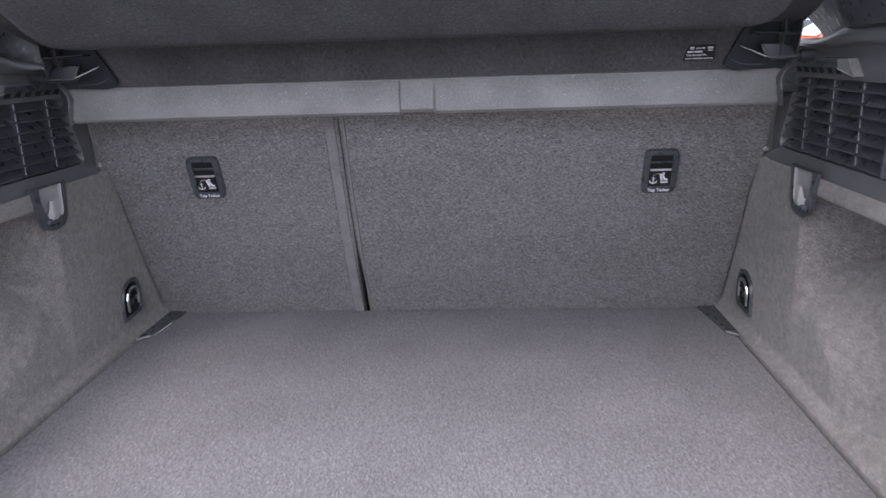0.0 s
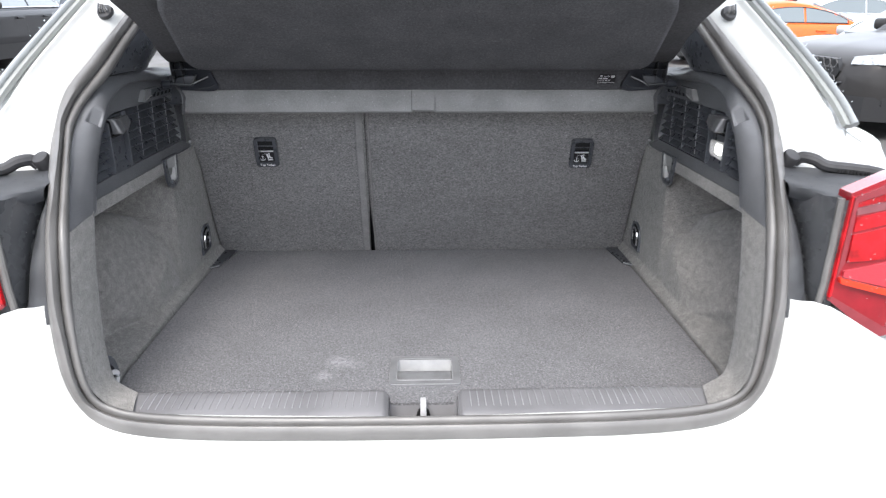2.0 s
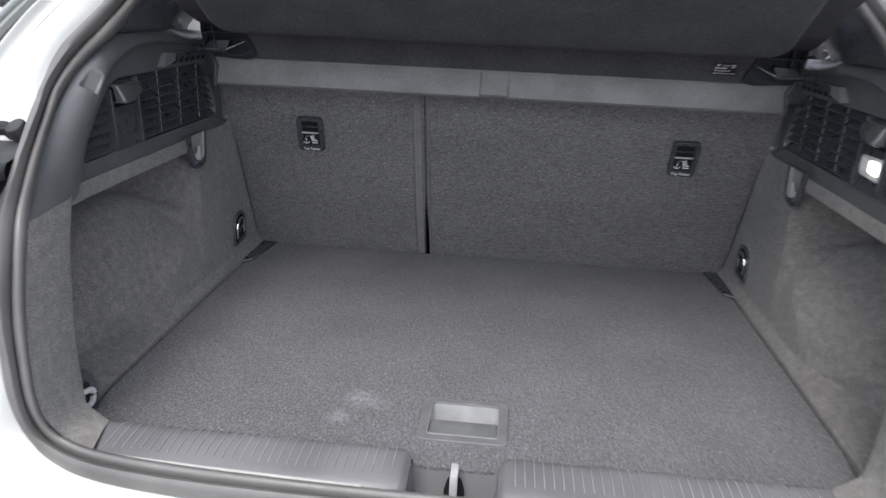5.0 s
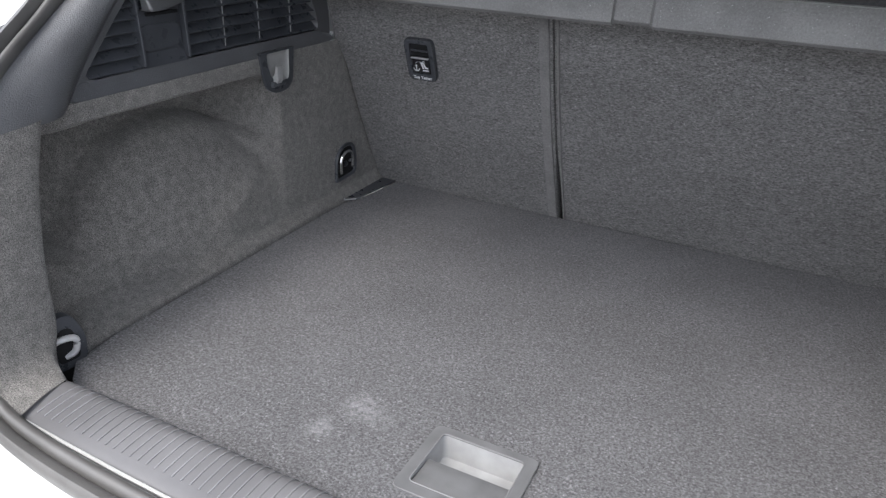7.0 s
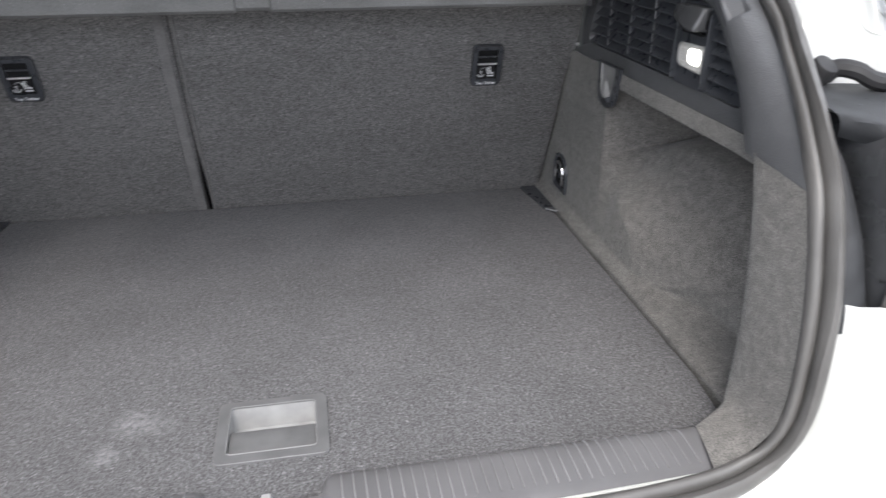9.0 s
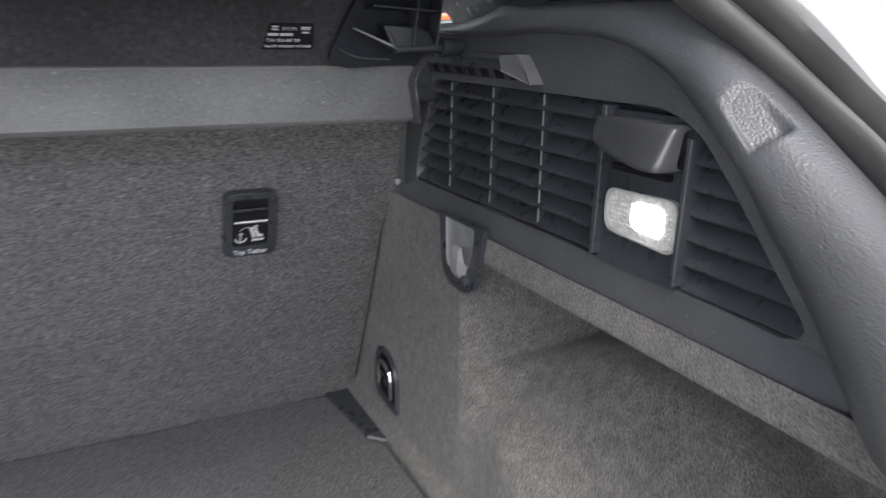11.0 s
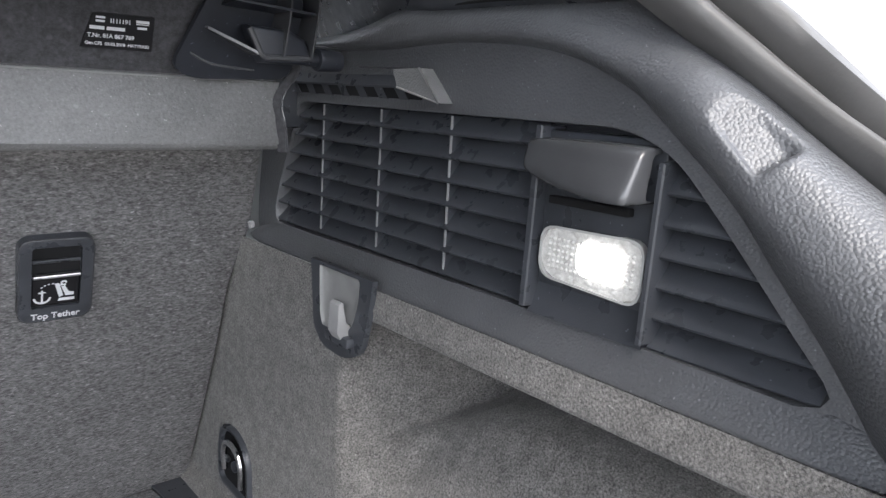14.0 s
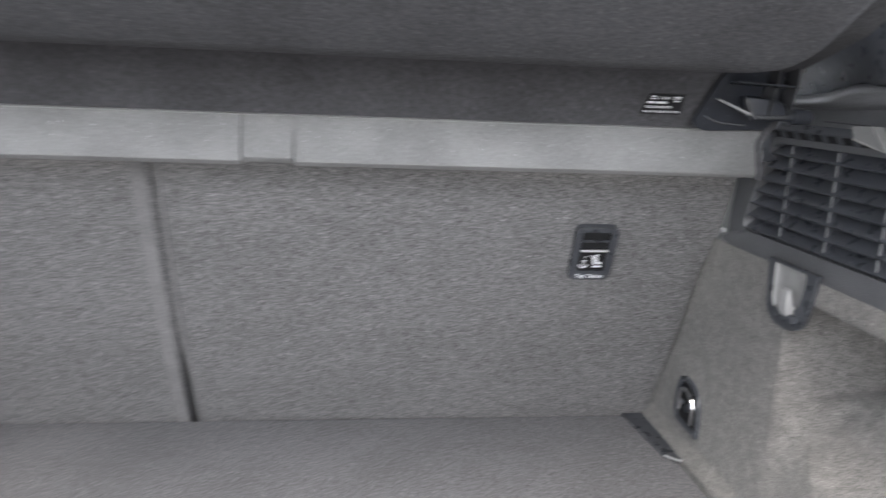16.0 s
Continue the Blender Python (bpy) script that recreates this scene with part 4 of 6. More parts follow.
def side_trim(s):
    which = "with the boot lamp" if s > 0 else "with a blank lamp cover"
    t = empty("side_trim", (s * 0.53, -0.4, 0.69), "felt and black plastic boot side trim " + which, "side trim", "boot side trims")
    ys = list(np.linspace(-0.73, 0.02, 280))
    zs = list(np.linspace(0.685, 0.99, 170))
    part("felt_wall", grid([[(carpet_x(y, z), y, z) for z in zs] for y in ys]), FELT, t, "grey felt side wall with wheel arch bulge", s=s, sharp=70)
    # rolled felt ledge under the plastic panel
    ledge = spline([(0.527, -0.315, 0.976), (0.528, -0.45, 0.975), (0.530, -0.60, 0.974), (0.528, -0.665, 0.973), (0.538, -0.695, 0.972)], 30)
    part("felt_ledge", add_tube(bmesh.new(), ledge, [(c * 1.1, d) for c, d in circle(0.0125, 12)]), FELT, t, "rolled felt ledge", s=s, sharp=80)
    part("felt_lip", grid(smooth_loft(LIP, 44, 30)), FELT, t, "felt covering of the rear pillar foot", s=s, sharp=60)
    # plastic panel with the grille opening
    outer = [(-0.126, PANEL_LOW), (-0.128, 1.03), (-0.140, 1.10), (-0.155, 1.154), (-0.40, 1.156), (-0.480, 1.146), (-0.535, 1.124), (-0.580, 1.090), (-0.625, 1.040), (-0.662, PANEL_LOW), (-0.53, PANEL_LOW)]
    n = 300
    # equal steps by angle round the middle keep the two outlines paired
    def by_angle(p):
        c = np.array((-0.37, 1.06))
        out = []
        q = [np.array(v) - c for v in p]
        for a in np.linspace(0, 2 * math.pi, n, endpoint=False):
            dr = np.array((math.cos(a), math.sin(a)))
            best = 0
            for i in range(len(q)):
                a0, b0 = q[i], q[(i + 1) % len(q)]
                mtx = np.array((dr, a0 - b0)).T
                if abs(np.linalg.det(mtx)) < 1e-12:
                    continue
                r0, u0 = np.linalg.solve(mtx, a0)
                if -1e-9 <= u0 <= 1 + 1e-9 and r0 > 0:
                    best = max(best, r0)
            out.append(tuple(c + dr * best))
        return out
    go, gi = by_angle(rounded(outer, 0.03)), by_angle(rounded(GRILLE, [0.014, 0.02, 0.010, 0.03, 0.02, 0.03, 0.03, 0.016, 0.016, 0.03]))
    pl = lambda u, v, w: Vector((XP + (-0.010 if v < 0.995 else 0.0) - w, u, v))
    mid = [tuple(np.array(a) * 0.12 + np.array(b) * 0.88) for a, b in zip(go, gi)]
    rows = [[pl(*p, -0.002) for p in go], [pl(*p, 0.0) for p in mid], [pl(*p, 0.0) for p in gi], [pl(*p, -0.006) for p in [tuple(np.array(b) + 0.012 * (np.array((-0.37, 1.06)) - np.array(b))) for b in gi]],
            [pl(*p, -0.016) for p in [tuple(np.array(b) + 0.014 * (np.array((-0.37, 1.06)) - np.array(b))) for b in gi]]]
    panel = part("grille_panel", grid(rows, close_v=True), GRAINED, t, "grained black plastic panel", s=s, sharp=40)
    back = by_angle(GRILLE)
    part("backing", grid([[pl(*p, -0.017) for p in back], [pl(-0.37, 1.06, -0.017) for p in back]], close_v=True), PLASTIC, panel, s=s)
    # slats lean downwards into the panel; ribs cross them
    def slat_end(z):
        return -0.541 - (1.100 - z) * 0.953
    def slat_start(z):
        return -0.158 - max(0.0, z - 1.020) * 0.48
    for k in range(-1, 6):
        zm, zr = 1.0245 + 0.0145 * k, 1.0080 + 0.0147 * k
        for z, a, b in ((zm, slat_start(zm + 0.006), -0.450), (zr, -0.529, slat_end(zr + 0.002))):
            if b > a - 0.012:
                continue
            ln = [(XP + 0.0032, z - 0.0004), (XP + 0.0016, z + 0.0002), (XP + 0.0012, z + 0.0012), (XP + 0.0018, z + 0.0022), (XP + 0.0040, z + 0.0040), (XP + 0.0110, z + 0.0118), (XP + 0.0140, z + 0.0150), (XP + 0.0154, z + 0.0138), (XP + 0.0060, z + 0.0018)]
            part("slat", prism([(x, a, zz) for x, zz in ln], (0, b - a, 0), 0.0), PLASTIC, panel, sharp=50, s=s)
    for y, lean in ((-0.2300, -0.0015), (-0.3042, -0.001), (-0.3775, -0.0005)):
        rib = part("rib", prism([(XP + 0.0036, y + 0.0009, 1.0125), (XP + 0.0036, y + lean + 0.0009, 1.1085), (XP + 0.016, y + lean + 0.0009, 1.1085), (XP + 0.016, y + 0.0009, 1.0125)], (0, -0.0018, 0)), PLASTIC, panel, smooth=False, s=s)
        part("rib_edge", prism([(XP + 0.0030, y + 0.0009, 1.0125), (XP + 0.0030, y + lean + 0.0009, 1.1085), (XP + 0.0038, y + lean + 0.0009, 1.1085), (XP + 0.0038, y + 0.0009, 1.0125)], (0, -0.0018, 0)), RIBGLINT, rib, "pale strip for the glint on the rib's edge", smooth=False, s=s)
    for y, w in ((-0.452, 0.004), (-0.527, 0.003)):
        part("divider", prism([(XP + 0.017, y, 1.009), (XP - 0.006, y, 1.011), (XP - 0.003, y, 1.108 if y > -0.5 else 1.096), (XP + 0.017, y, 1.108 if y > -0.5 else 1.098)], (0, -w, 0), 0.0008, 1), PLASTIC, panel, "upright divider of the grille", s=s)
    part("lamp_ramp", prism([(XP + 0.0040, -0.4545, 1.024), (XP - 0.0012, -0.4545, 1.0075), (XP + 0.010, -0.4545, 1.0065), (XP + 0.010, -0.4545, 1.024)], (0, -0.0725, 0)), PLASTIC, panel, "sloping foot of the lamp plate", smooth=False, s=s)
    # plate between the dividers with the catch above
    part("lamp_plate", box((XP + 0.004, -0.527, 1.010), (XP + 0.018, -0.454, 1.106), 0.002), PLASTIC, panel, s=s)
    catch = []
    for y, low, ridge, out, top in ((-0.4462, 1.0885, 1.0925, 0.001, 1.0975), (-0.4475, 1.0850, 1.0900, 0.006, 1.1005), (-0.4530, 1.0828, 1.0880, 0.010, 1.1020), (-0.4680, 1.0795, 1.0850, 0.014, 1.1025), (-0.4850, 1.0775, 1.0815, 0.018, 1.1030),
                                    (-0.5050, 1.0762, 1.0790, 0.021, 1.1030), (-0.5190, 1.0760, 1.0785, 0.021, 1.1028), (-0.5228, 1.0765, 1.0795, 0.018, 1.1020), (-0.5240, 1.0780, 1.0815, 0.006, 1.1000)):
        catch.append([(XP + 0.006, y, low), (XP - out * 0.72, y, low + 0.0004), (XP - out, y, ridge), (XP - out * 0.72, y, ridge * 0.45 + top * 0.55), (XP - out * 0.42, y, top - 0.0012), (XP + 0.006, y, top)])
    part("catch", grid(smooth_loft(catch, 40, 26)), SATIN, panel, "rounded grey plastic catch", s=s, sharp=50)
    # solid near-black bar, coloured as the shade inside a slot
    part("slot", box((XP - 0.0005, -0.512, 1.0685), (XP + 0.005, -0.462, 1.0725), 0.0005, 1), SHADEBLACK, panel, s=s)
    lo = rounded([(-0.524, 1.026), (-0.459, 1.029), (-0.459, 1.057), (-0.524, 1.059)], 0.010)
    li = rounded([(-0.5227, 1.0272), (-0.4603, 1.0302), (-0.4603, 1.0558), (-0.5227, 1.0578)], 0.0092)
    lp = lambda u, v, w: Vector((XP + 0.003 - w, u, v))
    if s > 0:
        lamp = part("boot_lamp", frame_bm(lo, li, lp, 0.004, 0.001), LAMPRIM, t, "small lit boot lamp with a clear ribbed lens", s=s, sharp=40)
        part("lens", prism([lp(u, v, 0.0) for u, v in li], (-0.003, 0, 0), 0.001, 1), LENS, lamp, "clear ribbed lens", s=s)
        part("bulb", prism([lp(u, v, 0.0032) for u, v in rounded([(-0.5125, 1.0335), (-0.4840, 1.0350), (-0.4840, 1.0520), (-0.5125, 1.0530)], 0.007)], (-0.0006, 0, 0)), GLOW, lamp, "glowing bulb", s=s)
        bm = bmesh.new()
        for y in [-0.5175, -0.5145] + list(np.arange(-0.4865, -0.4645, 0.0030)):
            for z in np.arange(1.0355, 1.053, 0.0030):
                add_box(bm, (XP - 0.0012, y - 0.0010, z - 0.0010), (XP + 0.0008, y + 0.0010, z + 0.0010), 0.0007, 1)
        part("lens_pattern", bm, LENS, lamp, smooth=False, s=s)
    else:
        part("blank_cover", prism([lp(u, v, -0.001) for u, v in lo], (-0.0022, 0, 0), 0.001, 1), PLASTIC, t, "blank black lamp cover", s=s)
    # vent tab at the top, and the seam beside it
    part("vent_tab", prism([(0.5185, -0.333, 1.1345), (0.5185, -0.360, 1.1355), (0.5165, -0.382, 1.1155), (0.5165, -0.341, 1.1235)], (0.012, 0, 0), 0.001, 1), TABLIT, panel, "grained tab of the vent, its reflection in the pale colour", s=s)
    part("tab_edge", tube([(0.516, -0.341, 1.1235), (0.516, -0.382, 1.1155), (0.518, -0.360, 1.1355)], 0.0007, 6), HOOKGREY, panel, "bright edge of the tab", s=s)
    part("seam", tube([(0.5262, -0.284, 1.136), (0.5262, -0.352, 1.1352)], 0.0005, 6), SATIN, panel, s=s)
    vent = part("vent_hood", prism([(XP + 0.002, -0.192, 1.1330), (XP - 0.0035, -0.192, 1.1245), (XP - 0.0030, -0.192, 1.1230), (XP + 0.002, -0.192, 1.1245)], (0, -0.158, 0)), PLASTIC, panel, "thin hood of the vent row", smooth=False, s=s)
    # solid strip whose near-black stands for shade between the vent slats
    part("vent_gap", box((XP - 0.0012, -0.352, 1.1165), (XP + 0.002, -0.192, 1.1245), 0.0), SHADEBLACK, vent, "near-black strip for the shade in the vent", s=s)
    for i in range(7):
        y = -0.196 - 0.0225 * i
        part("vent_slat", prism([(XP - 0.0016, y, 1.1160), (XP - 0.0016, y - 0.009, 1.1160), (XP - 0.0016, y - 0.001, 1.1245), (XP - 0.0016, y + 0.008, 1.1245)], (0.003, 0, 0)), PLASTIC, vent, smooth=False, s=s)
    part("shelf_support", box((0.4985, -0.196, 1.088), (0.540, -0.100, 1.150), 0.004), PLASTIC, panel, "black shelf support", s=s)
    part("trim_clip", box((0.5150, -0.1400, 0.9985), (0.5205, -0.1340, 1.0045), 0.0012, 1), GREYTAB, panel, "pale clip at the panel's end", s=s)
    # bag hook plate and hook
    hk_out = rounded([(-0.252, 0.997), (-0.332, 0.997), (-0.327, 0.966), (-0.320, 0.941), (-0.300, 0.9325), (-0.270, 0.9345), (-0.258, 0.946)], [0.0004, 0.0004, 0.006, 0.010, 0.010, 0.008, 0.006])
    hk_in = rounded([(-0.2645, 0.9945), (-0.317, 0.9945), (-0.3165, 0.980), (-0.310, 0.960), (-0.300, 0.9515), (-0.270, 0.9500), (-0.2665, 0.958)], [0.001, 0.004, 0.008, 0.008, 0.006, 0.002, 0.002])
    hk = part("hook_plate", frame_bm(hk_out, hk_in, lambda u, v, w: Vector((0.5145 - w, u, v)), 0.0045, 0.0008), PLASTIC, t, "black plastic hook plate", s=s)
    dish = lambda k, d: [(0.5102 + d, -0.291 + k * (u + 0.291), 0.976 + k * (v - 0.976)) for u, v in hk_in]
    part("hook_pocket", grid([dish(1.0, -0.0002), dish(0.97, 0.0012), dish(0.90, 0.0025), dish(0.6, 0.0032), dish(0.01, 0.0034)], close_v=True), HOOKGREY, hk, "pale grey dished pocket behind the hook", s=s)
    part("hook", prism([(0.5130, -0.2935, 0.9500), (0.5040, -0.2935, 0.9490), (0.5005, -0.2935, 0.9545), (0.5015, -0.2935, 0.9745), (0.5035, -0.2935, 0.9765), (0.5060, -0.2935, 0.9755), (0.5070, -0.2935, 0.9600), (0.5130, -0.2935, 0.9585)], (0, -0.0115, 0), 0.0012, 2), HOOKPALE, hk, "grey plastic bag hook", s=s)
    part("hook_foot", box((0.5040, -0.312, 0.9440), (0.5120, -0.282, 0.9515), 0.002, 2), PLASTIC, hk, s=s)
    # lashing ring in its oval bezel
    oval = rounded([(-0.1485, 0.7345), (-0.1470, 0.7860), (-0.1200, 0.8035), (-0.0890, 0.8000), (-0.0815, 0.7740), (-0.0830, 0.7420), (-0.0900, 0.7370)], [0.006, 0.018, 0.016, 0.012, 0.014, 0.008, 0.006])
    scaled = lambda k, x: [(x, -0.115 + k * (u + 0.115), 0.768 + k * (v - 0.768)) for u, v in oval]
    rg = part("ring_bezel", grid([scaled(1.0, 0.5152), scaled(1.0, 0.5108), scaled(0.965, 0.5092), scaled(0.90, 0.5092), scaled(0.84, 0.5104), scaled(0.80, 0.5136)], close_v=True), PLASTIC, t, "black lashing ring bezel", s=s, sharp=50)
    part("bezel_well", grid([scaled(0.83, 0.5128), scaled(0.5, 0.5134), scaled(0.01, 0.5134)], close_v=True), SHADEBLACK, rg, "dark well of the bezel", s=s)
    part("ring", tube(spline([(0.5095, -0.1340, 0.7500), (0.5085, -0.1350, 0.7720), (0.5080, -0.1260, 0.7860), (0.5080, -0.1080, 0.7870), (0.5085, -0.0990, 0.7760), (0.5095, -0.0985, 0.7560)], 22), 0.0031, 10, (1, 0, 0)), CHROME, rg, "dark chrome lashing ring", s=s)
    part("ring_lug", box((0.5085, -0.1060, 0.7640), (0.5125, -0.0900, 0.7700), 0.0012, 1), PLASTIC, rg, s=s)
    part("screw", cyl((0.513, -0.1165, 0.7640), (0.5095, -0.1165, 0.7640), 0.0055, None, 14, 0.001), HINGEB, rg, "black screw head", s=s)
    # lashing eye in the corner at the pillar foot, facing inboard and forward
    em = Matrix.Translation((0.4965, -0.7300, 0.7270) if s < 0 else (0.520, -0.728, 0.7270)) @ Matrix.Rotation(radians(100), 4, "Z") @ Matrix.Scale(1.12, 4)
    ep = lambda u, v, w: em @ Vector((u, w, v))
    eo = rounded([(-0.019, -0.030), (0.019, -0.030), (0.021, 0.004), (0.010, 0.033), (-0.010, 0.033), (-0.021, 0.004)], 0.009)
    te = part("eye_bezel", prism([ep(u, v, -0.004) for u, v in eo], em.to_3x3() @ Vector((0, 0.011, 0)), 0.0025, 2), PLASTIC, t, "black bezel of the lashing eye", s=s)
    part("eye_well", prism([ep(u * 0.6, v * 0.62 - 0.002, 0.0072) for u, v in eo], em.to_3x3() @ Vector((0, 0.0006, 0))), SHADEBLACK, te, "dark well", s=s)
    part("eye", tube(spline([ep(-0.011, 0.006, 0.006), ep(-0.008, 0.009, 0.010), ep(0.004, 0.008, 0.011), ep(0.009, 0.003, 0.011), ep(0.006, -0.010, 0.010), ep(-0.003, -0.015, 0.006)], 16), 0.0040, 10), STEEL, te, "bright metal lashing eye", s=s)
    # pillar trim between panel and seal, its crest turning back to the seal
    PIL = [
        [(0.536, -0.636, 0.984), (0.522, -0.648, 0.984), (0.500, -0.672, 0.984), (0.491, -0.700, 0.984), (0.489, -0.745, 0.984), (0.488, -0.789, 0.982)],
        [(0.536, -0.606, 1.026), (0.523, -0.616, 1.026), (0.508, -0.636, 1.027), (0.502, -0.660, 1.027), (0.502, -0.695, 1.026), (0.506, -0.736, 1.024)],
        [(0.536, -0.580, 1.056), (0.524, -0.588, 1.057), (0.514, -0.603, 1.058), (0.511, -0.622, 1.058), (0.513, -0.650, 1.056), (0.524, -0.686, 1.053)],
        [(0.536, -0.557, 1.082), (0.525, -0.563, 1.084), (0.518, -0.574, 1.085), (0.518, -0.588, 1.086), (0.524, -0.606, 1.086), (0.540, -0.636, 1.079)],
        [(0.536, -0.520, 1.112), (0.526, -0.526, 1.115), (0.520, -0.536, 1.119), (0.521, -0.548, 1.122), (0.530, -0.562, 1.122), (0.549, -0.582, 1.112)],
        [(0.533, -0.498, 1.1290), (0.5265, -0.502, 1.1315), (0.5233, -0.506, 1.1355), (0.5270, -0.516, 1.1410), (0.5350, -0.530, 1.1440), (0.549, -0.550, 1.136)],
        [(0.532, -0.453, 1.1450), (0.5260, -0.456, 1.1472), (0.5228, -0.460, 1.1508), (0.5262, -0.469, 1.1565), (0.5325, -0.481, 1.1618), (0.541, -0.500, 1.169)],
        [(0.532, -0.383, 1.1500), (0.5252, -0.385, 1.1522), (0.5212, -0.388, 1.1558), (0.5232, -0.394, 1.1630), (0.5285, -0.402, 1.1690), (0.538, -0.415, 1.177)],
        [(0.533, -0.280, 1.1460), (0.5266, -0.281, 1.1480), (0.5226, -0.283, 1.1515), (0.5245, -0.287, 1.1580), (0.5295, -0.293, 1.1640), (0.540, -0.30, 1.172)],
        [(0.536, -0.10, 1.144), (0.530, -0.10, 1.147), (0.525, -0.10, 1.152), (0.523, -0.10, 1.156), (0.526, -0.10, 1.160), (0.68, -0.10, 1.160)],
    ]
    def dished(q):
        """Sinks the stop's dish into the crest: flat floor, soft sides, a steep lower end."""
        r = Vector(q) - DISH
        u, v = r.dot(DISH_U), r.dot(DISH_V)
        k = smoothstep(-0.021, -0.013, u) * (1 - smoothstep(0.0165, 0.0185, u)) * smoothstep(-0.014, -0.009, v) * (1 - smoothstep(0.005, 0.0135, v))
        floor_by = r.dot(DISH_N) + 0.0035
        return Vector(q) - DISH_N * max(0.0, floor_by) * k if k > 0 else Vector(q)
    part("pillar_trim", grid([[dished(q) for q in r] for r in smooth_loft(PIL, 420, 70)]), GRAINED, t, "grained black plastic pillar trim with a dished stop", s=s, sharp=60)
    UP = [
        [(0.545, -0.492, 1.1690), (0.530, -0.491, 1.1708), (0.521, -0.478, 1.188), (0.512, -0.44, 1.222), (0.503, -0.40, 1.248)],
        [(0.542, -0.40, 1.1700), (0.5235, -0.399, 1.1728), (0.508, -0.38, 1.216), (0.499, -0.345, 1.262), (0.489, -0.32, 1.298)],
        [(0.546, -0.345, 1.1675), (0.5255, -0.338, 1.1710), (0.517, -0.305, 1.210), (0.505, -0.25, 1.27), (0.484, -0.21, 1.350)],
        [(0.580, -0.20, 1.150), (0.572, -0.19, 1.170), (0.560, -0.15, 1.206), (0.543, -0.06, 1.28), (0.505, -0.01, 1.40)],
        [(0.620, -0.065, 1.145), (0.616, -0.06, 1.166), (0.606, -0.012, 1.200), (0.585, 0.09, 1.28), (0.545, 0.12, 1.42)],
    ]
    # flange under the seal closes the joint between seal and trim
    lip = [(Vector(a) * 0.7 + Vector(c) * 0.3) for a, c in zip(edge_in, edge_out) if a[2] > 1.125]
    part("seal_flange", grid([[p + Vector((0, 0.003, -0.003)), p + Vector((0.018, 0.034, -0.008)), p + Vector((0.040, 0.072, -0.015))] for p in lip]), PLASTIC, t, "black flange under the seal", s=s)
    part("trim_seam", tube(spline([(0.5345, -0.300, 1.1675), (0.5265, -0.345, 1.1700), (0.5245, -0.40, 1.1720), (0.5272, -0.450, 1.1715), (0.5303, -0.489, 1.1702)], 20), 0.0010, 6), SHADEBLACK, t, "dark seam below the upper cover", s=s)
    part("upper_pillar_trim", grid(smooth_loft(UP, 60, 48)), PLASTIC, t, "smooth black upper pillar cover", s=s, sharp=60)
    return t


LENS = material("lamp_lens", (0.62, 0.62, 0.60), 0.15, coat=1.0, grain=0.2, scale=300, bump=0.8, bump_scale=330, cells=True)
LENS.node_tree.nodes["Principled BSDF"].inputs["Emission Color"].default_value = (1.0, 0.93, 0.86, 1)
LENS.node_tree.nodes["Principled BSDF"].inputs["Emission Strength"].default_value = 0.03
GLOW = glowing("lamp_glow", (1.0, 0.95, 0.88), 3.0)
right_trim, left_trim = side_trim(1), side_trim(-1)

# ---- sill trim with ribs, notch and striker ----
sill = empty("sill_trim", (0, -0.8, 0.69), "grey ribbed plastic sill trim with latch notch", "sill trim")
SILLP_LINE = [(-0.764, 0.690), (-0.768, 0.712), (-0.775, 0.724), (-0.786, 0.7285), (-0.805, 0.7285), (-0.826, 0.7262), (-0.841, 0.7225), (-0.851, 0.712)]
for s in (1, -1):
    prof = spline([(0, y, z) for y, z in SILLP_LINE], 22)
    rows = []
    for x in [0.0515, 0.0520, 0.0535, 0.0565, 0.061, 0.080] + list(np.linspace(0.10, 0.428, 18)):
        k = 1 - smoothstep(0.0515, 0.061, x)
        rows.append([(x, y + 0.004 * k * (1 if y < -0.80 else -1), z - 0.009 * k * k) for _, y, z in prof])
    half = part("sill_half", grid(rows), SILLP, sill, s=s, sharp=60)
    bm = bmesh.new()
    for x in np.arange(0.0700, 0.412, 0.0109):
        line = [(x + 0.0006 * max(0.0, (i - 3) / 9) ** 2, y, z + 0.0001) for i, (_, y, z) in enumerate(prof[4:17])]
        add_tube(bm, line, [(-0.0009, -0.001), (-0.0005, 0.0011), (0.0005, 0.0011), (0.0009, -0.001)])
    tagged(part("sill_ribs", bm, WORNLIT, half, smooth=False, s=s), kind="stuff")
    part("flange_edge", tube([(0.10, -0.8475, 0.7205), (0.18, -0.8475, 0.7228), (0.27, -0.8465, 0.7242), (0.35, -0.8445, 0.7256), (0.41, -0.842, 0.7262)], 0.0018, 6), PAINT, sill, "thin white flange edge beside the seal", s=s)
NOTCH = [(-0.762, 0.690), (-0.7695, 0.6988), (-0.7725, 0.692), (-0.776, 0.664), (-0.783, 0.656), (-0.830, 0.655), (-0.841, 0.662), (-0.844, 0.690), (-0.8455, 0.716), (-0.851, 0.713)]
notch_rows = []
for x, e in ((-0.0535, 0.0), (-0.0530, 0.25), (-0.0510, 0.7), (-0.047, 0.95), (-0.041, 1.0), (0.041, 1.0), (0.047, 0.95), (0.0510, 0.7), (0.0530, 0.25), (0.0535, 0.0)):
    notch_rows.append([(x, y, z if i < 2 or i > 7 else 0.715 + (z - 0.715) * e) for i, (y, z) in enumerate(NOTCH)])
part("latch_notch", grid(notch_rows), SILLP, sill, "grey latch notch", sharp=50)
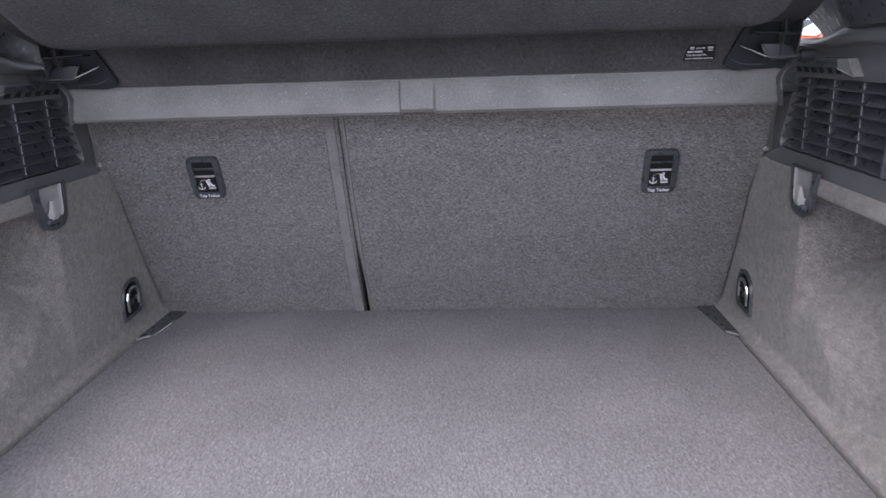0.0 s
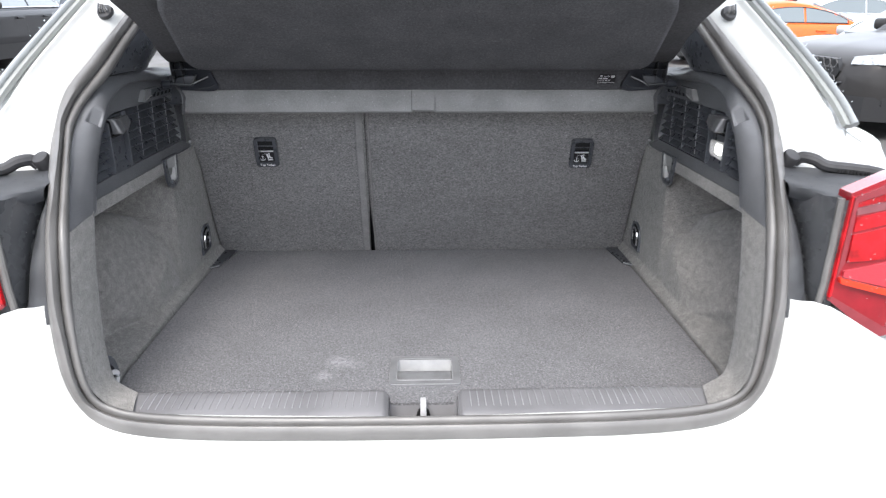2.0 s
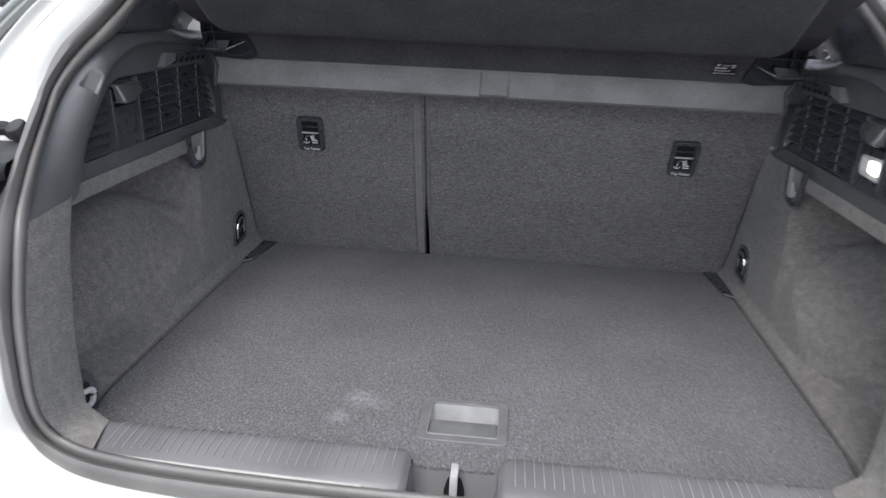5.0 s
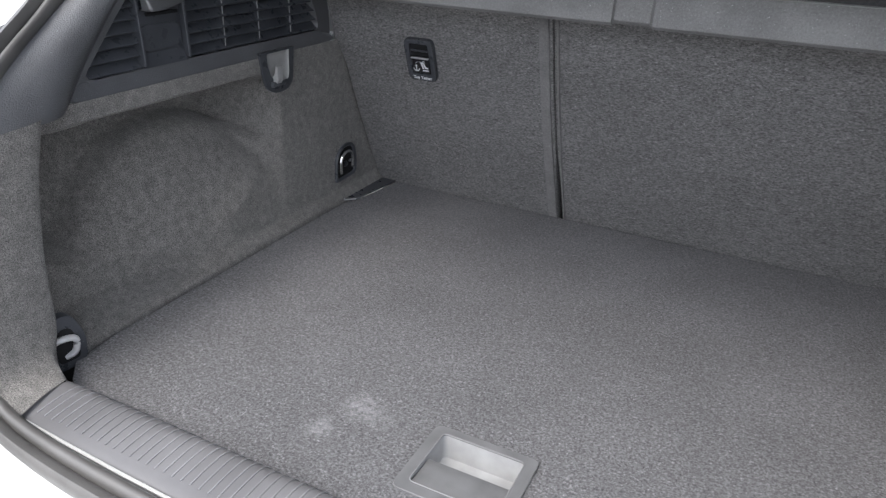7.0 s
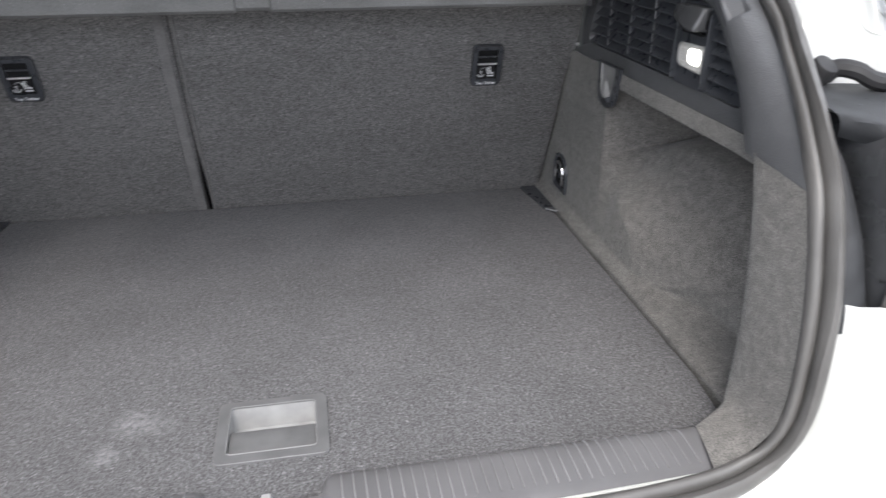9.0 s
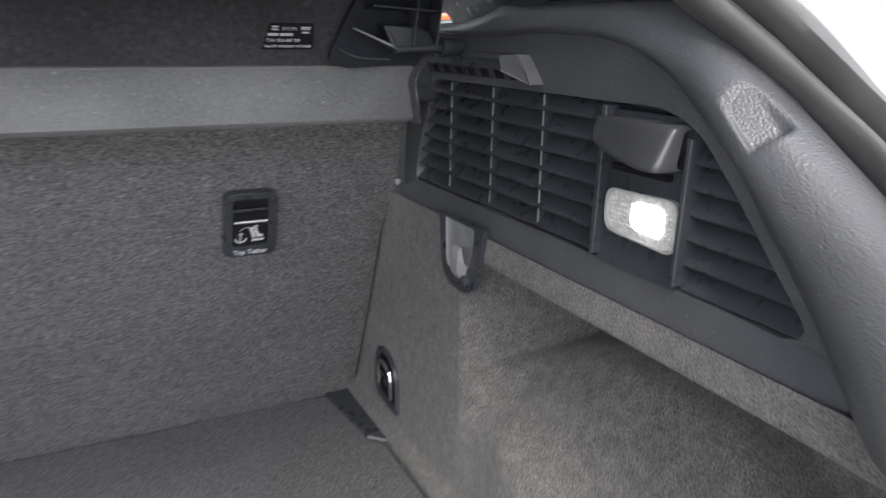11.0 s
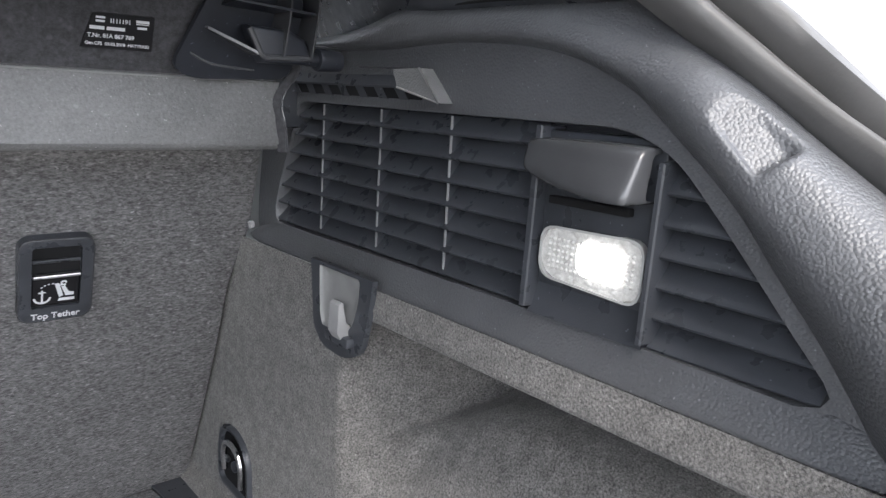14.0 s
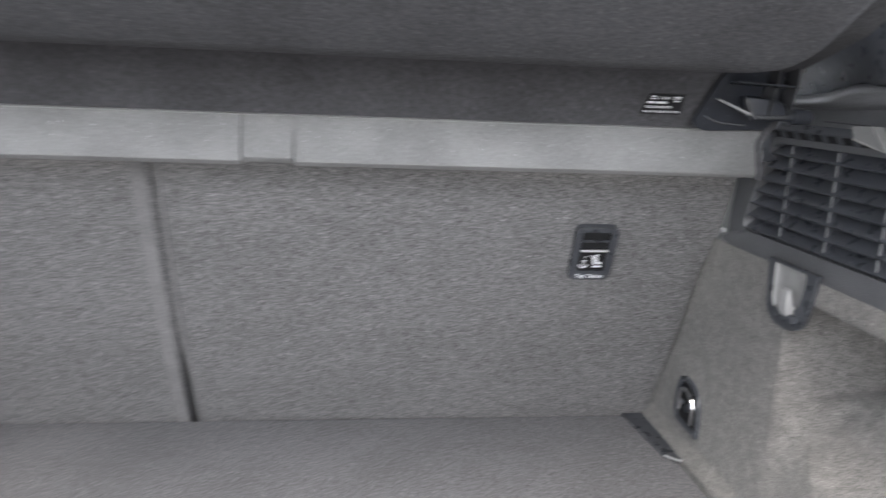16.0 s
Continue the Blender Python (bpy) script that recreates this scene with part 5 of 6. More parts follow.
# patch laid before the notch wall, its near-black standing for a slot's shade
part("notch_slot", prism([(x, -0.7780, z) for x, z in rounded([(-0.0125, 0.654), (0.0125, 0.654), (0.0125, 0.676), (0.0075, 0.694), (-0.0075, 0.694), (-0.0125, 0.676)], 0.004)], (0, -0.0012, 0)), SHADEBLACK, sill, "dark patch for the shaded slot behind the striker")
part("striker", add_box(box((-0.0046, -0.804, 0.652), (0.0046, -0.794, 0.7135), 0.0022, 2), (-0.0046, -0.796, 0.7035), (0.0046, -0.776, 0.7125), 0.002, 2), STEEL, sill, "bright steel latch striker")

# ---- parcel shelf, its rear edge raised ----
shelf = empty("parcel_shelf", (0, -0.25, 1.075), "black felt parcel shelf, its rear edge raised", "parcel shelf")
FRONT_X = 0.492
def strip_rows():
    xs = [-FRONT_X, -0.488, -0.3, -0.1, -0.0212, -0.0195, 0.0255, 0.0300, 0.1, 0.3, 0.488, FRONT_X]
    rows = []
    for x in xs:
        n = 0.0065 if -0.02 < x < 0.028 else 0.0
        e = 0.004 if abs(x) > 0.49 else 0.0
        rows.append([(x, -0.16, 1.080), (x, -0.222, 1.0745 + 0.3 * n), (x, -0.236 + n + e, 1.0755 + 0.3 * n), (x, -0.2420 + n + e, 1.080 + 0.4 * n), (x, -0.2410 + n + e, 1.100), (x, -0.2370 + n * 0.9 + e, 1.117), (x, -0.235, 1.1225), (x, -0.228, 1.125)])
    return rows
part("front_strip", grid(strip_rows()), STRIP, shelf, "lighter grey felt front strip", sharp=50)
part("strip_edge", tube([(x, -0.2362, 1.1222) for x in np.linspace(-0.486, 0.486, 12)], 0.0007, 6), HOOKGREY, shelf, "pale top edge of the strip")


def shelf_half(y):
    """Half width of the shelf at y."""
    return float(np.interp(y, [-0.76, -0.70, -0.66, -0.62, -0.58, -0.52, -0.45, -0.40, -0.33, -0.27, -0.235], [0.440, 0.474, 0.486, 0.487, 0.477, 0.468, 0.467, 0.473, 0.490, 0.502, 0.501]))


def tray_z(y):
    return float(np.interp(y, [-0.76, -0.66, -0.40, -0.262, -0.256, -0.236], [1.372, 1.330, 1.205, 1.180, 1.170, 1.124]))


def tray_face(lift):
    return [[(u * shelf_half(y), y, tray_z(y) + lift) for u in np.linspace(-1, 1, 41)] for y in [-0.236, -0.243, -0.250, -0.256, -0.259, -0.262] + list(np.linspace(-0.275, -0.76, 36))]


low, high = tray_face(0.0), tray_face(0.020)
bm = bmesh.new()
add_grid(bm, low)
add_grid(bm, high)
rim_l = [r[0] for r in low] + low[-1][1:] + [r[-1] for r in low[::-1]][1:]
rim_h = [r[0] for r in high] + high[-1][1:] + [r[-1] for r in high[::-1]][1:]
rim_m = [(a[0] * 1.006, a[1] - 0.003 * (1 if a[1] < -0.6 else 0), (a[2] + b[2]) / 2) for a, b in zip(rim_l, rim_h)]
add_grid(bm, [rim_l, rim_m, rim_h])
bmesh.ops.remove_doubles(bm, verts=bm.verts[:], dist=0.0002)
part("shelf_tray", bm, TRAY, shelf, "black felt shelf board", sharp=50)
for s in (1, -1):
    edge = spline([(0.4945, -0.2430, 1.0740), (0.4925, -0.2445, 1.0900), (0.4905, -0.2420, 1.1090), (0.4965, -0.2420, 1.1210), (0.5020, -0.2440, 1.1300), (0.4990, -0.2520, 1.1500), (0.4890, -0.2640, 1.1760)], 22)
    part("strip_flange", grid([[(x - 0.006, y + 0.003, z), (x - 0.004, y + 0.001, z), (x - 0.0015, y - 0.0005, z), (x, y, z), (x + 0.0006, y + 0.004, z)] for x, y, z in edge[:16]]), TRAY, shelf, "folded felt end of the strip", s=s)
    part("strip_end", tube(edge, 0.0009, 6), SATIN, shelf, "pale edge at the end of the strip", s=s)
# raised pad on the underside, with rounded corners and a soft edge
pad_out = rounded([(-0.424, -0.389), (0.424, -0.389), (0.388, -0.680), (-0.388, -0.680)], [0.055, 0.055, 0.10, 0.10], 9)
rows = []
for k, drop in ((1.0, 0.002), (0.9996, -0.018), (0.998, -0.0255), (0.993, -0.0290), (0.975, -0.0305), (0.85, -0.031), (0.6, -0.031), (0.3, -0.031), (0.001, -0.031)):
    rows.append([(x * (k if k < 0.98 else 1 - (1 - k) * 0.6), -0.512 + (y + 0.512) * k, tray_z(-0.512 + (y + 0.512) * k) + drop) for x, y in pad_out])
part("shelf_pad", grid(rows, close_v=True), SHELF, shelf, "dark grey padded underside of the shelf", sharp=60)
for s in (1, -1):
    # hinge bracket on the steep front band: base plate, pocket walls, thin ribs, arm and pin
    m = Matrix.Translation((0.456, -0.250, 1.148)) @ Matrix.Rotation(radians(20), 4, "X")
    br = part("hinge_bracket", prism([m @ Vector((u, -0.002, v)) for u, v in rounded([(-0.046, -0.020), (-0.024, 0.036), (0.037, 0.036), (0.037, -0.022), (-0.030, -0.026)], 0.008)], m.to_3x3() @ Vector((0, -0.004, 0)), 0.001, 1), HINGEB, shelf, "black plastic hinge bracket", s=s)
    part("pocket_wall", prism([(0.437, -0.262, 1.167), (0.437, -0.284, 1.1685), (0.492, -0.284, 1.1655), (0.492, -0.262, 1.165)], (0, 0, 0.0018), 0.0005, 1), HINGEB, br, s=s)
    for x in (0.4715, 0.4915):
        part("bracket_rib", prism([(x, -0.258, 1.137), (x, -0.2795, 1.1385), (x + 0.0025, -0.284, 1.170), (x + 0.003, -0.284, 1.190), (x + 0.003, -0.262, 1.190)], (0.0013, 0, 0), 0.0003, 1), SATIN, br, "thin upright rib", s=s)
    part("bracket_fin", prism([(0.4265, -0.262, 1.1525), (0.4265, -0.2665, 1.1520), (0.4560, -0.2770, 1.1385), (0.4560, -0.262, 1.1385)], (0.0006, 0, 0.0016)), SATIN, br, "slanting fin", s=s)
    part("bracket_lip", tube(spline([(0.418, -0.262, 1.137), (0.4215, -0.268, 1.1335), (0.431, -0.270, 1.1305), (0.456, -0.268, 1.129)], 10), 0.0009, 6), SATIN, br, s=s)
    part("hinge_arm", prism([(x, -0.2640, z) for x, z in ((0.4490, 1.1565), (0.4780, 1.1555), (0.4890, 1.1505), (0.4935, 1.1400), (0.4930, 1.1345), (0.4600, 1.1340), (0.4565, 1.1385))], (0, -0.0130, 0), 0.0035, 3), HINGEB, br, "black plate of the hinge arm", s=s)
    part("arm_edge", tube([(0.4500, -0.2755, 1.1545), (0.4575, -0.2762, 1.1392), (0.4600, -0.2765, 1.1378), (0.4930, -0.2765, 1.1385)], 0.0021, 8), SATIN, br, "paler rolled edge of the hinge arm", s=s)
    part("hinge_pin", add_cyl(cyl((0.4925, -0.2715, 1.1385), (0.5020, -0.2712, 1.1385), 0.0044, None, 16), (0.4995, -0.2715, 1.1388), (0.5185, -0.2705, 1.1388), 0.0078, 0.0070, 18, 0.0012), HINGEB, br, "round hinge pin", s=s)
    part("cord_knob", add_cyl(cyl((0.455, -0.632, 1.312), (0.496, -0.641, 1.301), 0.0135, 0.0120, 20, 0.003), (0.452, -0.628, 1.318), (0.470, -0.634, 1.306), 0.019, 0.0135, 20, 0.002), BUFFER, shelf, "black cord knob at the rear corner", s=s)
# printed label on the underside
lab_m = Matrix.Translation((0.381, -0.2465, 1.1460)) @ Matrix.Rotation(radians(22), 4, "X") @ Matrix.Rotation(radians(90), 4, "X")
lab = part("label", prism([lab_m @ Vector((u, v, -0.001)) for u, v in ((-0.0205, -0.0105), (0.0195, -0.0105), (0.0195, 0.0105), (-0.0125, 0.0105), (-0.0155, 0.0095))], lab_m.to_3x3() @ Vector((0, 0, 0.0016))), LABEL, shelf, "small black label with white print", smooth=False)
def label_line(text, u, v, size):
    writing("writing", text, size, lab_m @ Matrix.Translation((u, v, 0.0008)), WHITEINK, lab, "LEFT")
label_line("I111191", -0.0055, 0.0052, 0.0036)
label_line("T.Nr. 81A 867 769", -0.0175, -0.0040, 0.0034)
label_line("Gen.C75  09.02.2018  HATYPA02", -0.0185, -0.0085, 0.0026)
bm = bmesh.new()
for u0, u1, v0, v1 in ((-0.0165, -0.0085, 0.0008, 0.0028), (-0.0072, 0.0030, 0.0008, 0.0028), (0.0090, 0.0165, 0.0066, 0.0082), (0.0090, 0.0165, 0.0056, 0.0061), (0.0100, 0.0155, 0.0028, 0.0042), (-0.0135, -0.0085, 0.0052, 0.0064), (-0.0135, -0.0085, 0.0074, 0.0086)):
    add_prism(bm, [lab_m @ Vector(q) for q in ((u0, v0, 0.0007), (u1, v0, 0.0007), (u1, v1, 0.0007), (u0, v1, 0.0007))], lab_m.to_3x3() @ Vector((0, 0, 0.0004)))
part("print_block", bm, WHITEINK, lab, "white printed bars", smooth=False)
# cabin beyond the backrests, closed and dark
part("cabin_floor", box((-0.75, 0.16, 0.45), (0.75, 1.5, 0.47), 0.004), SHELF, car, "dark cabin floor")
part("front_bulkhead", box((-0.80, 1.5, 0.2), (0.80, 1.52, 1.05), 0.004), SHELF, car, "dark bulkhead")

# ---- parked cars ----
def paint(name, colour, metal=0.3, coat=0.6):
    m = material(name, colour, 0.3, metal=metal, coat=coat, blotch=0.03, blotch_scale=2)
    m.node_tree.nodes["Principled BSDF"].inputs["Specular IOR Level"].default_value = 0.1
    return m


CARGLASS = material("car_glass", (0.12, 0.14, 0.145), 0.04, metal=0.5, coat=1.0)
TYRE = material("tyre_rubber", (0.02, 0.02, 0.02), 0.8, bump=0.3, bump_scale=80)
RIM = material("alloy_rim", (0.55, 0.56, 0.58), 0.3, metal=0.9)
HEADLAMP = material("headlamp_glass", (0.30, 0.32, 0.34), 0.08, coat=0.5, grain=0.4, scale=40)
HONEY = material("honeycomb_black", (0.07, 0.07, 0.072), 0.6, spec=0.2)
GRILLEB = material("grille_black", (0.012, 0.012, 0.013), 0.35)
PLATE = material("plate_white", (0.7, 0.7, 0.68), 0.5)


def parked_car(name, colour_mat, m, label, L=4.7, W=1.86, H=1.43, belt=0.93, hood=1.25, deck=0.55, wind=0.75, back=0.85, group="parked cars", arched=False, lamp_up=0.0):
    """A parked car, its nose at +x of its own frame: lofted body, glass, wheels, lamps and mirrors."""
    t = empty(name, (0, 0, 0), label, "car", group)
    t.matrix_world = m
    h = L / 2
    lamp_z = belt + lamp_up

    def own(nm, bm, mat, parent=t, lab="", smooth=True, sharp=35):
        ob = new(nm, finish(nm, bm, mat, smooth, sharp))
        ob.parent = parent
        if lab:
            ob["label"] = lab
        return ob
    # lower body: sections along the length
    xs = [-h, -h + 0.06, -h + 0.25, -h + 0.6, -h + 1.2, 0, h - 1.3, h - 0.7, h - 0.3, h - 0.08, h]
    tops = [belt - 0.18, belt - 0.03, belt + 0.02, belt + 0.03, belt + 0.01, belt, belt - 0.02, belt - 0.10, belt - 0.17, belt - 0.27, belt - 0.36]
    wid = [0.62, 0.82, 0.93, 0.98, 1, 1, 1, 0.98, 0.93, 0.80, 0.60]
    sec = []
    for x, tp, w in zip(xs, tops, wid):
        b = W / 2 * w
        lo = 0.22 if abs(x) < h - 0.1 else 0.30
        half = [(x, 0, lo), (x, b * 0.9, lo), (x, b * 0.98, lo + 0.12), (x, b, 0.52), (x, b * 0.985, 0.66), (x, b * 0.965, tp - 0.10), (x, b * 0.90, tp - 0.02), (x, b * 0.7, tp + 0.015), (x, 0, tp + 0.03)]
        sec.append(half)
    sec = [[tuple(q) for q in r] + [(q[0], -q[1], q[2]) for q in r[-2:0:-1]] for r in smooth_loft(sec, 56, 34)]
    bm = grid([[tuple(p) for p in r] for r in sec], close_v=True)
    bm.faces.new([v for v in bm.verts[:len(sec[0])]])
    bm.faces.new([v for v in bm.verts[-len(sec[0]):]])
    own("body", bm, colour_mat, sharp=40)
    for sgn in (1, -1):
        low = [[(x * 1.004, sgn * W / 2 * w * 1.008, z) for z in (0.20, 0.32, 0.44)] for x, w in zip(xs, wid)]
        own("side_skirt", grid(low), GRILLEB, lab="black lower cladding")
    for nm, x in (("front_skirt", h), ("rear_skirt", -h)):
        own(nm, grid([[(x * 1.006, y, z) for y in np.linspace(-W * 0.30, W * 0.30, 7)] for z in (0.26, 0.36, 0.46)]), GRILLEB, lab="black lower bumper")
    # cabin
    x_a, x_b = h - hood, h - hood - wind
    x_d, x_c = -h + deck, -h + deck + back
    w0, w1 = W / 2 * 0.92, W / 2 * 0.70
    cab = []
    for x, z, w in ((x_a, belt - 0.02, w0 * 0.92), ((x_a + x_b) / 2, (belt + H) / 2 + 0.03, (w0 + w1) / 2), (x_b, H - 0.03, w1), ((x_b + x_c) / 2, H, w1), (x_c, H - 0.04, w1), ((x_c + x_d) / 2, (belt + H) / 2 + 0.02, (w0 + w1) / 2), (x_d, belt, w0 * 0.92)):
        cab.append([(x, -w0 * 0.985, belt - 0.03), (x, -w, z - 0.05 if z > belt + 0.1 else z), (x, -w * 0.86, z), (x, 0, z + 0.02), (x, w * 0.86, z), (x, w, z - 0.05 if z > belt + 0.1 else z), (x, w0 * 0.985, belt - 0.03)])
    own("cabin", grid(cab), colour_mat, sharp=30)
    # glass panes lie just outside the cabin
    def pane(nm, pts, off, lab=""):
        return own(nm, prism(pts, off, 0.0), CARGLASS, lab=lab, smooth=False)
    o = 0.012
    for sgn in (1, -1):
        def side(x, u):
            y = w0 * 0.985 + (w1 - w0 * 0.985) * u
            return (x, sgn * (y + 0.004), belt - 0.03 + (H - 0.08 - belt + 0.03) * u)
        mid = (x_b + x_c) / 2 + 0.1
        if arched:
            # one low arc of glass with a thin pillar, as on a coupe
            def arc(u):
                return 0.14 + 0.74 * max(0.0, math.sin(math.pi * u)) ** 0.62
            def stretch_of(u0, u1):
                xa, xe = x_a - 0.15, x_d + 0.22
                top = [side(xa + (xe - xa) * u, arc(u)) for u in np.linspace(u0, u1, 14)]
                return top + [side(xa + (xe - xa) * u1, 0.12), side(xa + (xe - xa) * u0, 0.12)]
            own("side_window", prism(stretch_of(0.02, 0.56), (0, sgn * o, 0)), CARGLASS, smooth=False)
            own("side_window", prism(stretch_of(0.58, 0.97), (0, sgn * o, 0)), CARGLASS, smooth=False)
            own("window_trim", tube([(x, y + sgn * 0.01, z) for x, y, z in stretch_of(0.01, 0.98)], 0.012, 6), GRILLEB if colour_mat.name.startswith("orange") else CHROME, lab="thin window trim")
        arched or own("side_window", prism([side(x_a - 0.22, 0.14), side(x_b - 0.08, 0.86), side(mid + 0.04, 0.90), side(mid + 0.04, 0.12)], (0, sgn * o, 0)), CARGLASS, smooth=False)
        arched or own("side_window", prism([side(mid - 0.05, 0.12), side(mid - 0.05, 0.90), side(x_c + 0.05, 0.84), side(x_d + 0.32, 0.30), side(x_d + 0.34, 0.14)], (0, sgn * o, 0)), CARGLASS, smooth=False)
        ring = [side(x_a - 0.20, 0.10), side(x_b - 0.05, 0.92), side(mid, 0.965), side(x_c + 0.03, 0.92), side(x_d + 0.24, 0.30), side(x_d + 0.26, 0.10), side(x_a - 0.20, 0.10)]
        arched or own("window_trim", tube([(x, y + sgn * 0.01, z) for x, y, z in ring], 0.012, 6), CHROME, lab="bright window trim")
        own("door_handle", box((mid + 0.08, sgn * (W / 2 * 0.985) - 0.02, belt - 0.17), (mid + 0.30, sgn * (W / 2 * 0.985) + 0.025, belt - 0.135), 0.01), colour_mat)
        own("door_handle", box((mid - 0.85, sgn * (W / 2 * 0.985) - 0.02, belt - 0.16), (mid - 0.63, sgn * (W / 2 * 0.985) + 0.025, belt - 0.125), 0.01), colour_mat)
        own("door_seam", tube([(mid, sgn * W / 2 * k, z) for k, z in ((0.98, 0.34), (1.0, 0.52), (0.985, 0.66), (0.965, belt - 0.10))], 0.004, 6), GRILLEB)
        own("mirror", box((x_a - 0.42, sgn * (W / 2 * 0.96) - 0.02 if sgn > 0 else -W / 2 * 0.96 - 0.20, belt + 0.00), (x_a - 0.20, W / 2 * 0.96 + 0.20 if sgn > 0 else -W / 2 * 0.96 + 0.02, belt + 0.14), 0.045, 3), colour_mat)
        own("headlamp", prism([(h - 0.08, sgn * W * 0.290, lamp_z - 0.345), (h - 0.10, sgn * W * 0.295, lamp_z - 0.270), (h - 0.26, sgn * W * 0.40, lamp_z - 0.235), (h - 0.46, sgn * W * 0.475, lamp_z - 0.22), (h - 0.43, sgn * W * 0.484, lamp_z - 0.30), (h - 0.24, sgn * W * 0.43, lamp_z - 0.335)], (0.06, sgn * 0.015, 0)), HEADLAMP, lab="clear headlamp", smooth=False)
        own("tail_lamp", prism([(-h + 0.05, sgn * W * 0.28, belt - 0.20), (-h + 0.05, sgn * W * 0.28, belt - 0.08), (-h + 0.30, sgn * W * 0.462, belt - 0.07), (-h + 0.27, sgn * W * 0.472, belt - 0.21)], (-0.05, sgn * 0.015, 0)), REDLENS, lab="red tail lamp", smooth=False)
        own("air_intake", prism([(h - 0.04, sgn * W * 0.22, 0.36), (h - 0.04, sgn * W * 0.24, 0.52), (h - 0.28, sgn * W * 0.42, 0.56), (h - 0.28, sgn * W * 0.43, 0.36)], (0.05, sgn * 0.02, 0)), GRILLEB, lab="black air intake", smooth=False)
        own("intake_frame", tube([(h + 0.02, sgn * W * 0.225, 0.38), (h + 0.02, sgn * W * 0.245, 0.55), (h - 0.22, sgn * W * 0.435, 0.60), (h - 0.22, sgn * W * 0.445, 0.37), (h + 0.02, sgn * W * 0.225, 0.38)], 0.014, 6), GRILLEB, lab="black intake frame")
        for x in (h - 0.92, -h + 0.98):
            y = sgn * (W / 2 - 0.10)
            own("wheel_arch", cyl((x, y - sgn * 0.1, 0.345), (x, y + sgn * 0.095, 0.345), 0.385, None, 28), GRILLEB, lab="dark wheel arch")
            wh = own("wheel", cyl((x, y - sgn * 0.1, 0.33), (x, y + sgn * 0.105, 0.33), 0.33, None, 28, 0.02), TYRE, lab="black tyre on an alloy wheel")
            own("rim", cyl((x, y, 0.33), (x, y + sgn * 0.109, 0.33), 0.235, 0.225, 28, 0.01), GRILLEB, wh)
            for k in range(7):
                a = 2 * math.pi * k / 7
                c, d = math.cos(a), math.sin(a)
                own("spoke", tube([(x + 0.03 * c, y + sgn * 0.112, 0.33 + 0.03 * d), (x + 0.225 * c, y + sgn * 0.112, 0.33 + 0.225 * d)], 0.018, 6, (0, 1, 0)), RIM, wh)
    # windscreen and rear window
    def slope(xa, za, wa, xb, zb, wb, i0, i1):
        f = lambda u, v: (xa + (xb - xa) * u, v * (wa + (wb - wa) * u), za + (zb - za) * u + 0.012)
        return [f(i0, -0.86), f(i1, -0.80), f(i1, 0), f(i1, 0.80), f(i0, 0.86), f(i0, 0)]
    own("windscreen", prism(slope(x_a, belt - 0.02, w0 * 0.92, x_b, H - 0.03, w1, 0.06, 0.93), (0.03, 0, 0.035)), CARGLASS, smooth=False)
    own("rear_window", prism(slope(x_d, belt, w0 * 0.92, x_c, H - 0.04, w1, 0.10, 0.90), (-0.03, 0, 0.035)), CARGLASS, smooth=False)
    # face: grille with honeycomb, plain emblem and plate
    gz = belt - 0.30
    gr = own("grille", prism([(h - 0.03, y * W, z) for y, z in ((-0.17, gz - 0.30), (-0.25, gz - 0.06), (-0.22, gz + 0.06), (0.22, gz + 0.06), (0.25, gz - 0.06), (0.17, gz - 0.30))], (0.05, 0, 0)), GRILLEB, lab="black honeycomb grille", smooth=False)
    bm = bmesh.new()
    for i in range(-4, 5):
        for j in range(4):
            y, z = i * 0.095 + (0.047 if j % 2 else 0), gz + 0.01 - j * 0.082
            if abs(y) < 0.40 - 0.1 * (j == 3):
                pts = [(h + 0.022, y + 0.052 * math.cos(k * math.pi / 3), z + 0.045 * math.sin(k * math.pi / 3)) for k in range(7)]
                add_tube(bm, pts, circle(0.009, 5), (1, 0, 0), cap=False)
    own("honeycomb", bm, HONEY, gr, "dark honeycomb bars")
    own("emblem", box((h + 0.02, -0.13, gz - 0.045), (h + 0.04, 0.13, gz + 0.035), 0.015, 3), CHROME, gr, "chrome emblem, a plain bar")
    own("plate", box((h + 0.015, -0.26, gz - 0.31), (h + 0.04, 0.26, gz - 0.20), 0.006), PLATE, lab="white plate with a plain bar")
    own("rear_plate", box((-h - 0.02, -0.26, belt - 0.36), (-h + 0.02, 0.26, belt - 0.25), 0.006), PLATE)
    own("bumper_lip", box((h - 0.10, -W * 0.33, 0.27), (h + 0.03, W * 0.33, 0.31), 0.012), RIM, lab="silver bumper lip")
    return t


def stand(x, y, yaw):
    """A pose on the sloping ground, its z along the ground's normal."""
    up = Vector((0.016, -0.0234, 1)).normalized()
    return Matrix.Translation((x, y, ground_z(x, y))) @ Vector((0, 0, 1)).rotation_difference(up).to_matrix().to_4x4() @ Matrix.Rotation(radians(yaw), 4, "Z")


BLACKP = paint("black_car_paint", (0.010, 0.010, 0.012), 0.0)
GREYP = paint("grey_car_paint", (0.030, 0.029, 0.029), 0.1, 0.14)
ORANGEP = paint("orange_car_paint", (0.75, 0.11, 0.02), 0.1)
SILVERP = paint("silver_car_paint", (0.40, 0.41, 0.42), 0.4, 0.3)
DARKP = paint("dark_car_paint", (0.045, 0.050, 0.062), 0.3)
parked_car("parked_saloon", BLACKP, stand(-7.99, 11.75, -90), "glossy black saloon car parked on asphalt", L=4.94, W=1.88, H=1.47, belt=1.0, arched=True)
